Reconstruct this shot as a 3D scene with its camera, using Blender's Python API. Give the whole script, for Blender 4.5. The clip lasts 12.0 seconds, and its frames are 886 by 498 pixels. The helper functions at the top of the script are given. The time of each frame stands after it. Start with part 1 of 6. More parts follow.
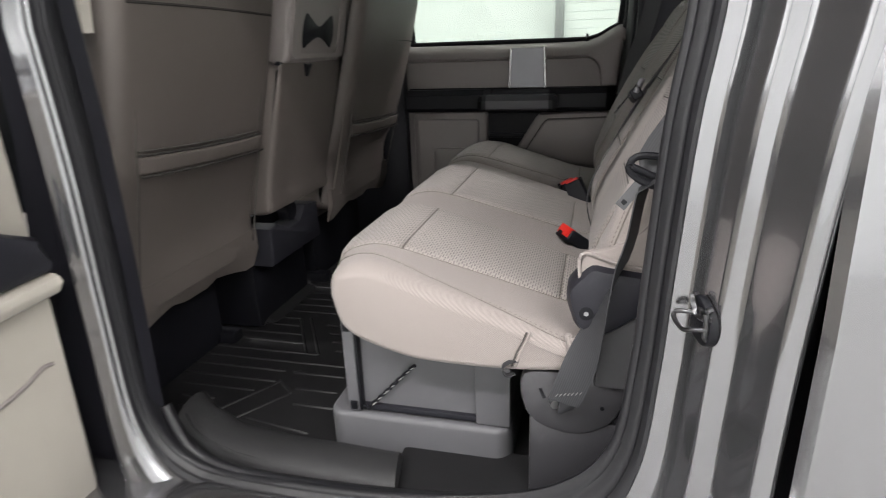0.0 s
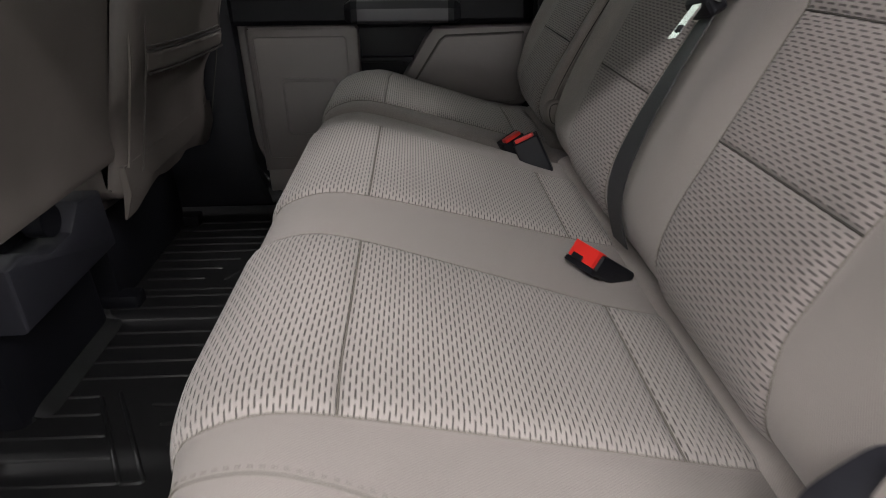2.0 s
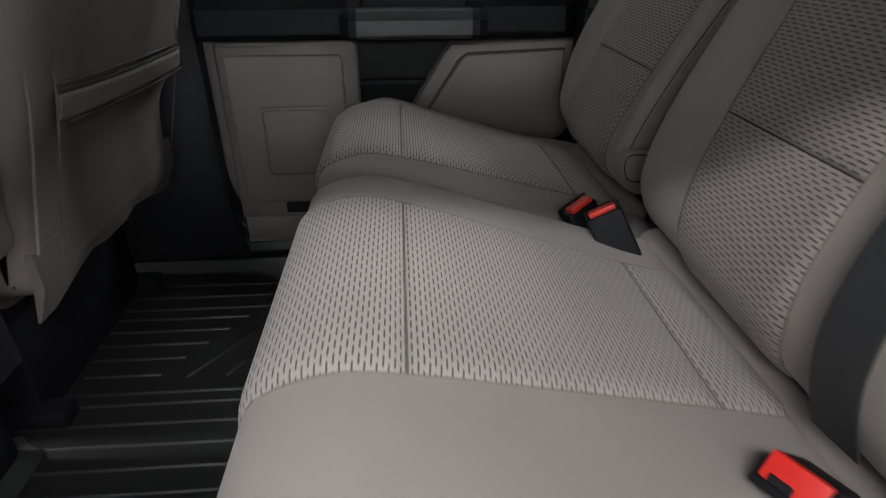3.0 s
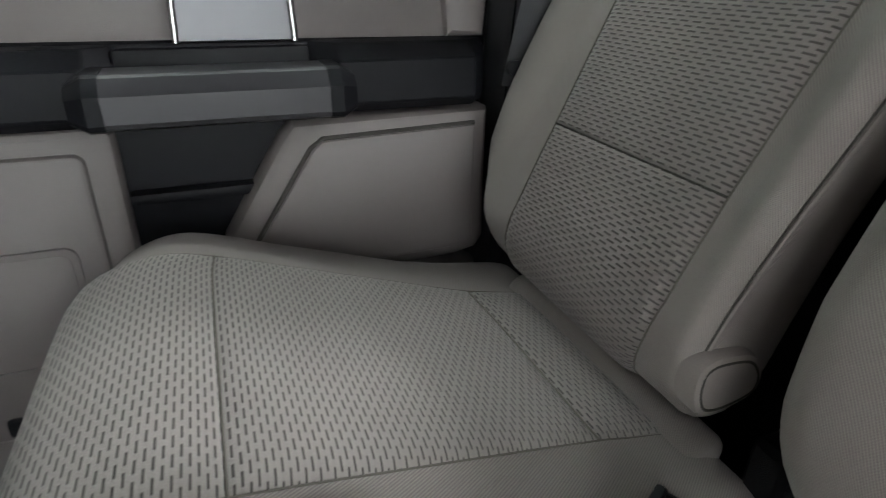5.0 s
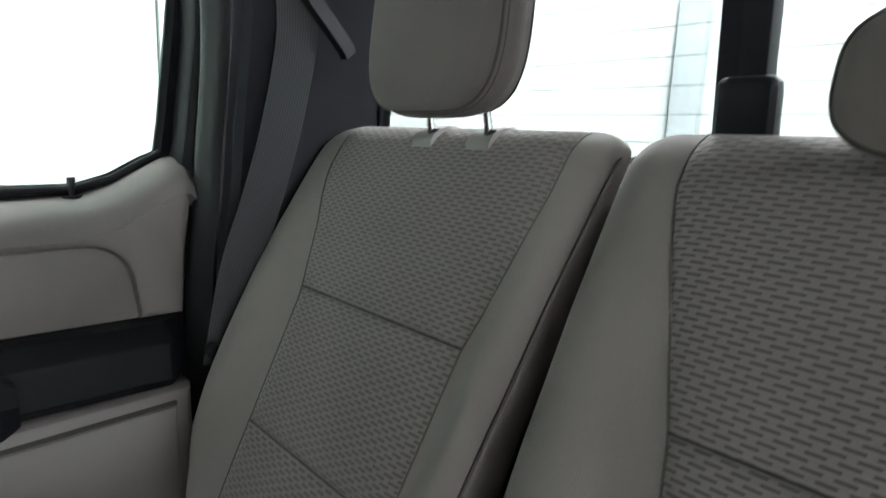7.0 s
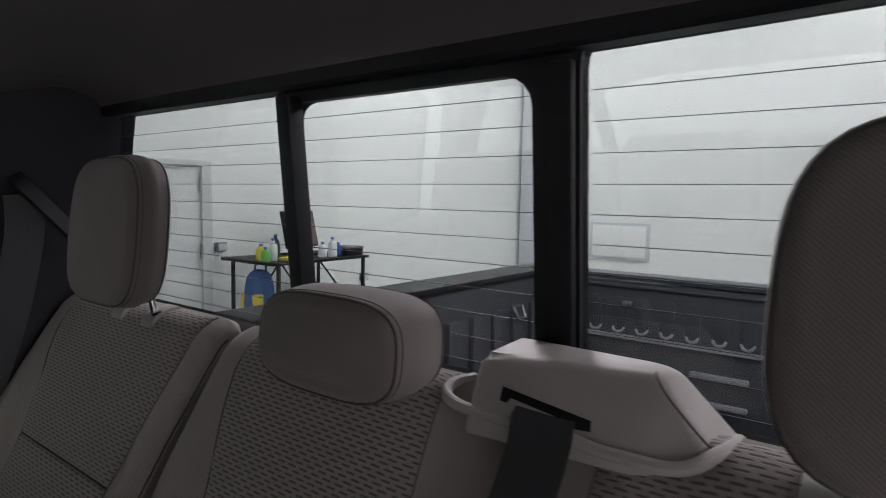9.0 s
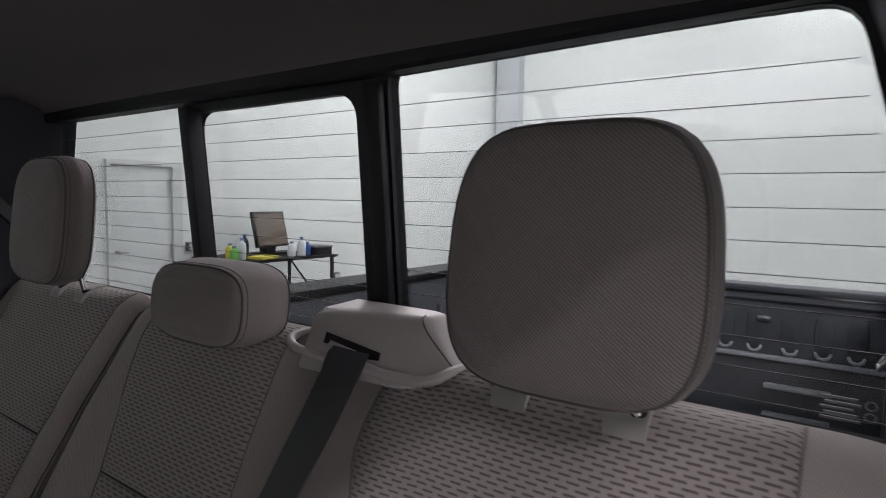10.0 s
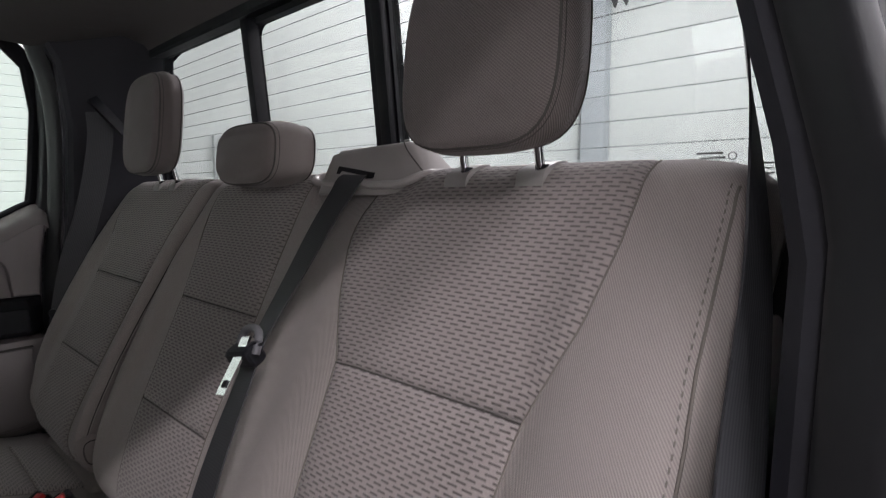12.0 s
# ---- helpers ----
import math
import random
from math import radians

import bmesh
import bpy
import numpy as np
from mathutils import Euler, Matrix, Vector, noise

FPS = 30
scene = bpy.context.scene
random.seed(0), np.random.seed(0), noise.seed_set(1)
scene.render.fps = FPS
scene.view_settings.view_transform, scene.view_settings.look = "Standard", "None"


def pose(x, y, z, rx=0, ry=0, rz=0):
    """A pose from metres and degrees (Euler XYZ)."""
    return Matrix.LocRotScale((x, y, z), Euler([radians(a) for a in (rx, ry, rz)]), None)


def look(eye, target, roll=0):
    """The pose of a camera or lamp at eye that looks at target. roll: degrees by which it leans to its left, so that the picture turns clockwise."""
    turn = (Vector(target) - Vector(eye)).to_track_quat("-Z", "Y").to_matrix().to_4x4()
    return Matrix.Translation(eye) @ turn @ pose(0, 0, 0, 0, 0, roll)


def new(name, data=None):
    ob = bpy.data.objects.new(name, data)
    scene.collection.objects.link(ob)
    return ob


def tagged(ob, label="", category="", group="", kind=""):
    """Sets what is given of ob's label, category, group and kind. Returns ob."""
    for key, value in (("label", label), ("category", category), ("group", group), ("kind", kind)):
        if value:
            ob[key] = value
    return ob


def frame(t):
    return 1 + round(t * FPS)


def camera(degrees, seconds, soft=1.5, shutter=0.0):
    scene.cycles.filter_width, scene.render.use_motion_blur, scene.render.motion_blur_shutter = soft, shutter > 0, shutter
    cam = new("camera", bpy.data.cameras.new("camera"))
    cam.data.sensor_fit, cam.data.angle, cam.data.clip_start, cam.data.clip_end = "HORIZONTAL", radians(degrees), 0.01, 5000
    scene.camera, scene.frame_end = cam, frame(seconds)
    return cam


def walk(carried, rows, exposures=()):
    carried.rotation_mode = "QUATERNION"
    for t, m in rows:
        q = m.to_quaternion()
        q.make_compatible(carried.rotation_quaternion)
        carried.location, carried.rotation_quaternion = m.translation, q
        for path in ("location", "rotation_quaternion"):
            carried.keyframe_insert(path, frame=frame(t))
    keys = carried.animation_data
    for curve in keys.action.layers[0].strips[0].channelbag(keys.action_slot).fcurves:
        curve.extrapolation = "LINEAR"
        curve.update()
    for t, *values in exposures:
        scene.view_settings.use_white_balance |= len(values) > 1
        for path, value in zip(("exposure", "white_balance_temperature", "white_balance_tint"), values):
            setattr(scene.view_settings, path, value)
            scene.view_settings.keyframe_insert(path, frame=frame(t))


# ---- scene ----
cam = camera(74.6, 12.0, 0.9, 0.3)
PATH = [
    (0, (0.398, -0.543, 0.702), (-0.092, 1.282, 0.047), -2.3),
    (0.5, (0.352, -0.383, 0.665), (0.11, 1.473, -0.04), -2.0),
    (1, (0.274, -0.258, 0.649), (0.166, 1.552, -0.194), -1.5),
    (1.5, (0.202, -0.129, 0.665), (0.205, 1.646, -0.258), -1.2),
    (2, (0.16, 0.02, 0.666), (0.234, 1.782, -0.278), -0.5),
    (2.5, (0.141, 0.183, 0.658), (0.238, 1.942, -0.29), -0.4),
    (3, (0.103, 0.354, 0.658), (0.224, 2.11, -0.293), -0.3),
    (3.2, (0.099, 0.430, 0.659), (0.235, 2.192, -0.28), -0.4),
    (4.8, (0.115, 0.862, 0.640), (0.675, 2.560, -0.253), 0.8),
    (5, (0.12, 0.871, 0.633), (0.791, 2.543, -0.235), 1.1),
    (5.5, (0.149, 0.884, 0.648), (1.015, 2.476, -0.198), 1.6),
    (6, (0.163, 0.89, 0.672), (1.227, 2.404, -0.088), 2.0),
    (6.5, (0.182, 0.876, 0.722), (1.418, 2.342, 0.154), 2.3),
    (7, (0.199, 0.84, 0.79), (1.559, 2.259, 0.419), 2.4),
    (7.2, (0.211, 0.825, 0.811), (1.598, 2.233, 0.506), 2.4),
    (8.8, (0.234, 0.530, 0.948), (1.829, 1.726, 0.779), 1.5),
    (9, (0.24, 0.487, 0.95), (1.847, 1.667, 0.784), 1.2),
    (9.5, (0.234, 0.382, 0.948), (1.857, 1.54, 0.787), 1.3),
    (10, (0.215, 0.282, 0.94), (1.847, 1.427, 0.783), 1.1),
    (10.5, (0.21, 0.208, 0.911), (1.848, 1.346, 0.762), 1.0),
    (11, (0.202, 0.157, 0.877), (1.813, 1.333, 0.726), 0.7),
    (11.5, (0.186, 0.123, 0.83), (1.716, 1.402, 0.674), 0.4),
    (12, (0.18, 0.09, 0.774), (1.6, 1.486, 0.586), -0.1),
]
EXPOSURES = [(0.0, 0.68, 6550, 13), (0.5, 0.56, 6600, 13), (1.0, 0.45, 6700, 13), (1.5, 0.46, 6650, 13), (2.5, 0.54, 6400, 12), (3.2, 0.92, 6350, 10), (5.0, 2.02, 6200, 9), (6.0, 2.12, 6100, 8), (6.5, 2.18, 6100, 8), (7.0, 1.66, 6100, 6), (7.2, 1.45, 6050, 4), (8.0, 0.8, 6350, 12), (9.0, 0.16, 6350, 21), (10.5, 0.37, 6350, 22), (12.0, 0.46, 6350, 20)]
walk(cam, [(t, look(eye, target, roll)) for t, eye, target, roll in PATH], EXPOSURES)

# ---------------------------------------------------------------- light
world = bpy.data.worlds.new("world")
scene.world = world
world.use_nodes = True
world.node_tree.nodes["Background"].inputs[0].default_value = (0.75, 0.8, 0.85, 1)
world.node_tree.nodes["Background"].inputs[1].default_value = 0.05

GROUND = -0.66
ROOM_X0, ROOM_X1, ROOM_Y0, ROOM_Y1, ROOM_Z = -6.0, 6.5, -5.0, 3.9, 3.7


def ceiling_lamp(x, y, watts):
    data = bpy.data.lights.new("tube_light", "AREA")
    data.shape, data.size, data.size_y = "RECTANGLE", 2.4, 0.22
    data.energy, data.color = watts, (1.0, 0.985, 0.97)
    lamp = new("tube_light", data)
    lamp.matrix_world = look((x, y, ROOM_Z - 0.13), (x, y, -5))
    return lamp


# rows of strip lamps, out of view: (x, y, watts); the one beside the open door is the strongest in the cab
# the last, at 5 W, is an added fill that brightens the far backrest
LAMPS = [(-0.9, -2.5, 135), (2.2, -2.6, 120), (-4.4, -1.6, 160), (5.6, 0.5, 80), (-4.4, 1.2, 200), (4.1, 2.7, 165), (5.0, -4.2, 90), (0.6, 3.0, 5)]
for lx, ly, lw in LAMPS:
    ceiling_lamp(lx, ly, lw)

# ---------------------------------------------------------------- materials


def material(name, color, rough=0.6, metal=0.0, spec=0.5):
    m = bpy.data.materials.new(name)
    m.use_nodes = True
    b = m.node_tree.nodes["Principled BSDF"]
    b.inputs["Base Color"].default_value = (*color, 1)
    b.inputs["Roughness"].default_value = rough
    b.inputs["Metallic"].default_value = metal
    b.inputs["Specular IOR Level"].default_value = spec
    return m


def node(m, kind, **values):
    n = m.node_tree.nodes.new(kind)
    for key, value in values.items():
        if key in n.inputs:
            n.inputs[key].default_value = value
    return n


def link(m, a, b):
    m.node_tree.links.new(a, b)


def bsdf(m):
    return m.node_tree.nodes["Principled BSDF"]


def math_node(m, op, a, b=None):
    n = m.node_tree.nodes.new("ShaderNodeMath")
    n.operation = op
    for i, v in enumerate((a, b)):
        if v is None:
            continue
        if isinstance(v, (int, float)):
            n.inputs[i].default_value = v
        else:
            link(m, v, n.inputs[i])
    return n.outputs[0]


def mix_color(m, fac, a, b):
    n = m.node_tree.nodes.new("ShaderNodeMix")
    n.data_type = "RGBA"
    if isinstance(fac, (int, float)):
        n.inputs[0].default_value = fac
    else:
        link(m, fac, n.inputs[0])
    for i, v in ((6, a), (7, b)):
        if isinstance(v, tuple):
            n.inputs[i].default_value = (*v, 1)
        else:
            link(m, v, n.inputs[i])
    return n.outputs[2]


def soft_folds(m, tc, last, strength):
    """Broad, shallow undulation of stretched cloth under the fine relief."""
    n = node(m, "ShaderNodeTexNoise", Scale=11.0, Detail=3.0, Distortion=0.6)
    link(m, tc.outputs["Object"], n.inputs["Vector"])
    b = node(m, "ShaderNodeBump", Strength=strength, Distance=0.012)
    link(m, n.outputs["Fac"], b.inputs["Height"])
    link(m, b.outputs["Normal"], last.inputs["Normal"])


def grain(m, color, scale, amount, bump_scale, bump, rough=None, big=3.0, big_amount=0.12, wrinkle=0.0):
    """Colour varied at two scales, fine relief from a second noise."""
    tc = node(m, "ShaderNodeTexCoord")
    n1 = node(m, "ShaderNodeTexNoise", Scale=scale, Detail=3.0)
    n2 = node(m, "ShaderNodeTexNoise", Scale=big, Detail=2.0)
    n3 = node(m, "ShaderNodeTexNoise", Scale=bump_scale, Detail=2.0)
    for n in (n1, n2, n3):
        link(m, tc.outputs["Object"], n.inputs["Vector"])
    dark = tuple(c * (1 - amount) for c in color)
    lite = tuple(min(1, c * (1 + amount)) for c in color)
    c1 = mix_color(m, n1.outputs["Fac"], dark, lite)
    c2 = mix_color(m, n2.outputs["Fac"], tuple(c * (1 - big_amount) for c in color), tuple(min(1, c * (1 + big_amount)) for c in color))
    link(m, mix_color(m, 0.5, c1, c2), bsdf(m).inputs["Base Color"])
    bp = node(m, "ShaderNodeBump", Strength=bump, Distance=0.001)
    link(m, n3.outputs["Fac"], bp.inputs["Height"])
    link(m, bp.outputs["Normal"], bsdf(m).inputs["Normal"])
    if wrinkle:
        soft_folds(m, tc, bp, wrinkle)
    if rough:
        r = math_node(m, "MULTIPLY_ADD", n2.outputs["Fac"], rough[1] - rough[0])
        r.node.inputs[2].default_value = rough[0]
        link(m, r, bsdf(m).inputs["Roughness"])
    return m


def twill(name, color, pitch, depth, slope, low, high):
    """Plain seat cloth: fine diagonal ribs, soft mottling."""
    m = material(name, color, 0.85, 0, 0.25)
    tc = node(m, "ShaderNodeTexCoord")
    sep = node(m, "ShaderNodeSeparateXYZ")
    uv = node(m, "ShaderNodeUVMap")
    uv.uv_map = "UVMap"
    link(m, uv.outputs[0], sep.inputs[0])
    s = math_node(m, "SUBTRACT", sep.outputs[0], math_node(m, "MULTIPLY", sep.outputs[1], slope))
    d = math_node(m, "ADD", sep.outputs[0], math_node(m, "MULTIPLY", sep.outputs[1], 0.9))
    rib = math_node(m, "MULTIPLY_ADD", math_node(m, "SINE", math_node(m, "MULTIPLY", d, 2 * math.pi / (pitch * 0.85))), 0.18)
    link(m, math_node(m, "MULTIPLY", math_node(m, "SINE", math_node(m, "MULTIPLY", s, 2 * math.pi / pitch)), 0.82), rib.node.inputs[2])
    rib = math_node(m, "MULTIPLY_ADD", rib, 0.5)
    rib.node.inputs[2].default_value = 0.5
    n1 = node(m, "ShaderNodeTexNoise", Scale=9.0, Detail=3.0)
    n2 = node(m, "ShaderNodeTexNoise", Scale=900.0, Detail=1.0)
    for n in (n1, n2):
        link(m, tc.outputs["Object"], n.inputs["Vector"])
    soft = math_node(m, "MULTIPLY", n2.outputs["Fac"], 0.5)
    rib = math_node(m, "ADD", math_node(m, "MULTIPLY", rib, 0.7), soft)
    c = mix_color(m, rib, tuple(v * low for v in color), tuple(v * high for v in color))
    c2 = mix_color(m, n1.outputs["Fac"], tuple(v * 0.86 for v in color), tuple(v * 1.1 for v in color))
    c3 = mix_color(m, 0.22, c, c2)
    link(m, mix_color(m, math_node(m, "MULTIPLY", n2.outputs["Fac"], 0.25), c3, tuple(v * 0.6 for v in color)), bsdf(m).inputs["Base Color"])
    bp = node(m, "ShaderNodeBump", Strength=depth, Distance=0.0006)
    link(m, rib, bp.inputs["Height"])
    link(m, bp.outputs["Normal"], bsdf(m).inputs["Normal"])
    bsdf(m).inputs["Sheen Weight"].default_value = 0.15
    soft_folds(m, tc, bp, 0.18)
    return m


def dashed(name, color, row=0.0078, pitch=0.019, thin=0.08, soft=0.18, dark=0.78, long=0.0):
    """Woven insert cloth: staggered rows of short dark slits along the seat's width."""
    m = material(name, color, 0.85, 0, 0.25)
    uv = node(m, "ShaderNodeUVMap")
    uv.uv_map = "UVMap"
    sep = node(m, "ShaderNodeSeparateXYZ")
    link(m, uv.outputs[0], sep.inputs[0])
    v = math_node(m, "DIVIDE", sep.outputs[1], row)
    i = math_node(m, "FLOOR", v)
    fv = math_node(m, "SUBTRACT", v, i)
    odd = math_node(m, "MODULO", math_node(m, "ADD", i, 1000.0), 2.0)
    u = math_node(m, "ADD", math_node(m, "DIVIDE", sep.outputs[0], pitch), math_node(m, "MULTIPLY", odd, 0.5))
    fu = math_node(m, "FRACT", u)
    a = math_node(m, "ABSOLUTE", math_node(m, "SUBTRACT", fv, 0.5))
    b = math_node(m, "ABSOLUTE", math_node(m, "SUBTRACT", fu, 0.5))
    na = node(m, "ShaderNodeMapRange")
    na.inputs[1].default_value, na.inputs[2].default_value, na.inputs[3].default_value, na.inputs[4].default_value = thin, soft, 1, 0
    nb = node(m, "ShaderNodeMapRange")
    nb.inputs[1].default_value, nb.inputs[2].default_value, nb.inputs[3].default_value, nb.inputs[4].default_value = 0.29 + long, 0.36 + long, 1, 0
    link(m, a, na.inputs[0])
    link(m, b, nb.inputs[0])
    slit = math_node(m, "MULTIPLY", na.outputs[0], nb.outputs[0])
    tc = node(m, "ShaderNodeTexCoord")
    n1 = node(m, "ShaderNodeTexNoise", Scale=7.0, Detail=3.0)
    n2 = node(m, "ShaderNodeTexNoise", Scale=700.0, Detail=2.0)
    for n in (n1, n2):
        link(m, tc.outputs["Object"], n.inputs["Vector"])
    c = mix_color(m, n1.outputs["Fac"], tuple(x * 0.88 for x in color), tuple(x * 1.12 for x in color))
    c = mix_color(m, math_node(m, "MULTIPLY", n2.outputs["Fac"], 0.55), c, tuple(x * 0.5 for x in color))
    rise = math_node(m, "MULTIPLY", math_node(m, "SMOOTH_MIN", a, 0.5), 2.0)
    c = mix_color(m, rise, tuple(x * 0.80 for x in color), c)
    c = mix_color(m, math_node(m, "MULTIPLY", slit, dark), c, (0.052, 0.046, 0.043))
    link(m, c, bsdf(m).inputs["Base Color"])
    h = math_node(m, "SUBTRACT", math_node(m, "MULTIPLY", n2.outputs["Fac"], 0.4), slit)
    bp = node(m, "ShaderNodeBump", Strength=0.7, Distance=0.0012)
    link(m, h, bp.inputs["Height"])
    link(m, bp.outputs["Normal"], bsdf(m).inputs["Normal"])
    bsdf(m).inputs["Sheen Weight"].default_value = 0.15
    soft_folds(m, tc, bp, 0.18)
    return m


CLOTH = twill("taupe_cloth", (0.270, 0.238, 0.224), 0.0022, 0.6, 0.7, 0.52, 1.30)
# headrest cloths: taupe darkened for the shade on faces turned from the light
CLOTHSMOOTH = twill("shaded_plain_cloth", (0.150, 0.130, 0.122), 0.0016, 0.3, 0.9, 0.8, 1.12)
CLOTHFINE = twill("shaded_headrest_cloth", (0.142, 0.122, 0.116), 0.0033, 0.9, 1.2, 0.30, 1.45)
DASH = dashed("slit_cloth", (0.365, 0.328, 0.310), 0.0041, 0.0142, 0.09, 0.22, 0.88)
DASHBACK = dashed("slit_cloth_back", (0.300, 0.264, 0.252), 0.0041, 0.0148, 0.13, 0.27, 0.75)
VINYL = grain(material("taupe_vinyl", (0.090, 0.077, 0.070), 0.55), (0.090, 0.077, 0.070), 60, 0.08, 900, 0.3, (0.46, 0.62), wrinkle=0.13)
TRIM = grain(material("taupe_plastic", (0.200, 0.178, 0.172), 0.5), (0.200, 0.178, 0.172), 80, 0.04, 1100, 0.3, (0.42, 0.56))
SIDEGREY = grain(material("matte_dark_grey_plastic", (0.042, 0.042, 0.045), 0.6), (0.042, 0.042, 0.045), 70, 0.08, 900, 0.4, (0.5, 0.68))
# taupe trim made lighter, painting in the light the belt outlet's hood catches
HOOD = grain(material("lit_taupe_plastic", (0.33, 0.305, 0.292), 0.5), (0.33, 0.305, 0.292), 80, 0.04, 1100, 0.3, (0.42, 0.56))
GUIDE = grain(material("dull_taupe_plastic", (0.27, 0.252, 0.243), 0.4), (0.27, 0.252, 0.243), 80, 0.05, 1100, 0.3, (0.36, 0.5))
TAN = grain(material("light_plastic", (0.33, 0.308, 0.272), 0.5), (0.33, 0.308, 0.272), 60, 0.04, 900, 0.2, (0.42, 0.56))
BLACK = grain(material("black_plastic", (0.0052, 0.0054, 0.0078), 0.5, 0, 0.25), (0.0052, 0.0054, 0.0078), 90, 0.15, 1000, 0.35, (0.44, 0.6))
PILLAR = grain(material("dark_grey_plastic", (0.0155, 0.0155, 0.0205), 0.5, 0, 0.3), (0.0155, 0.0155, 0.0205), 90, 0.1, 1000, 0.1, (0.42, 0.58))
GREY = grain(material("grey_plastic", (0.105, 0.105, 0.112), 0.5), (0.105, 0.105, 0.112), 60, 0.06, 900, 0.2, (0.4, 0.6))
RUBBER = grain(material("black_rubber", (0.0115, 0.0115, 0.0122), 0.5, 0, 0.38), (0.0115, 0.0115, 0.0122), 40, 0.25, 700, 0.3, (0.34, 0.55))
SEAL = grain(material("seal_rubber", (0.013, 0.013, 0.015), 0.45, 0, 0.4), (0.013, 0.013, 0.015), 80, 0.15, 900, 0.04, (0.38, 0.52))
TREAD = grain(material("scuffed_sill_plastic", (0.024, 0.024, 0.025), 0.5, 0, 0.4), (0.024, 0.024, 0.025), 120, 0.35, 500, 0.5, (0.38, 0.62), 14.0, 0.5)
CARPET = grain(material("black_carpet", (0.014, 0.014, 0.015), 0.95, 0, 0.2), (0.014, 0.014, 0.015), 400, 0.4, 1500, 0.9)
LINER = grain(material("headliner_cloth", (0.075, 0.068, 0.066), 0.95), (0.075, 0.068, 0.066), 300, 0.12, 1500, 0.5)
CHROME = material("chrome", (0.75, 0.75, 0.76), 0.12, 1.0)
STEEL = grain(material("zinc_steel", (0.42, 0.42, 0.43), 0.35, 1.0), (0.42, 0.42, 0.43), 50, 0.15, 500, 0.15, (0.25, 0.45))
SATIN = grain(material("satin_silver", (0.17, 0.17, 0.18), 0.42, 0.9), (0.17, 0.17, 0.18), 30, 0.08, 1500, 0.08, (0.38, 0.46))
GUNMETAL = grain(material("gunmetal_plastic", (0.056, 0.055, 0.060), 0.36, 0.3), (0.056, 0.055, 0.060), 60, 0.06, 900, 0.1, (0.34, 0.44))
PAINT = grain(material("grey_metallic_paint", (0.25, 0.25, 0.262), 0.14, 0.88), (0.25, 0.25, 0.262), 900, 0.15, 1500, 0.03, (0.14, 0.22), 2.0, 0.05)
bsdf(PAINT).inputs["Coat Weight"].default_value = 1.0
bsdf(PAINT).inputs["Coat Roughness"].default_value = 0.03
DARKSTEEL = grain(material("dark_steel", (0.10, 0.10, 0.105), 0.3, 1.0), (0.10, 0.10, 0.105), 50, 0.2, 500, 0.2, (0.2, 0.4))
RED = material("red_plastic", (0.62, 0.022, 0.016), 0.4)
STITCH = material("thread", (0.13, 0.115, 0.10), 0.8)
DARKSEAM = material("seam_shadow", (0.06, 0.055, 0.05), 0.9)
WHITE = grain(material("white_wall_paint", (0.78, 0.80, 0.79), 0.6), (0.78, 0.80, 0.79), 3, 0.03, 60, 0.05, (0.5, 0.7), 0.7, 0.04)
WALLGREY = grain(material("grey_wall_paint", (0.52, 0.55, 0.58), 0.5), (0.52, 0.55, 0.58), 3, 0.03, 60, 0.05)
CONCRETE = grain(material("sealed_concrete", (0.31, 0.31, 0.305), 0.35), (0.31, 0.31, 0.305), 8, 0.12, 120, 0.15, (0.22, 0.45), 0.8, 0.12)
# black liner lifted to blue-grey: the rear glass's haze is in its colour
BEDLINER = grain(material("hazed_black_bedliner", (0.082, 0.087, 0.104), 0.5), (0.082, 0.087, 0.104), 60, 0.2, 500, 0.6, (0.35, 0.6))
# pale liner colour that paints the highlights on tailgate lips, ridge and grips
LIPSHEEN = grain(material("bedliner_highlight", (0.42, 0.43, 0.47), 0.35), (0.42, 0.43, 0.47), 60, 0.2, 500, 0.3, (0.28, 0.45))
DECAL = material("dark_print", (0.10, 0.10, 0.10), 0.6)
SCREEN = grain(material("dark_screen", (0.14, 0.10, 0.08), 0.25), (0.14, 0.10, 0.08), 6, 0.3, 10, 0.0)
BLUE = material("blue_plastic", (0.03, 0.12, 0.45), 0.4)
YELLOW = material("yellow_paper", (0.65, 0.55, 0.05), 0.6)
GREEN = material("green_plastic", (0.12, 0.42, 0.06), 0.4)
BLUEBAG = material("blue_cloth", (0.04, 0.10, 0.25), 0.8)
DOORGREY = grain(material("pale_grey_door_paint", (0.62, 0.64, 0.64), 0.45), (0.62, 0.64, 0.64), 3, 0.03, 60, 0.05)
OFFWHITE = material("white_plastic", (0.7, 0.72, 0.75), 0.4)

WEB = material("black_webbing", (0.028, 0.029, 0.033), 0.6)
_tc = node(WEB, "ShaderNodeUVMap")
_tc.uv_map = "UVMap"
_wv = node(WEB, "ShaderNodeTexWave", Scale=5.0, Distortion=0.0)
_wv.bands_direction = "X"
link(WEB, _tc.outputs[0], _wv.inputs["Vector"])
_bp = node(WEB, "ShaderNodeBump", Strength=0.12, Distance=0.0006)
link(WEB, _wv.outputs["Fac"], _bp.inputs["Height"])
link(WEB, _bp.outputs["Normal"], bsdf(WEB).inputs["Normal"])
link(WEB, mix_color(WEB, _wv.outputs["Fac"], (0.016, 0.0165, 0.019), (0.034, 0.035, 0.039)), bsdf(WEB).inputs["Base Color"])

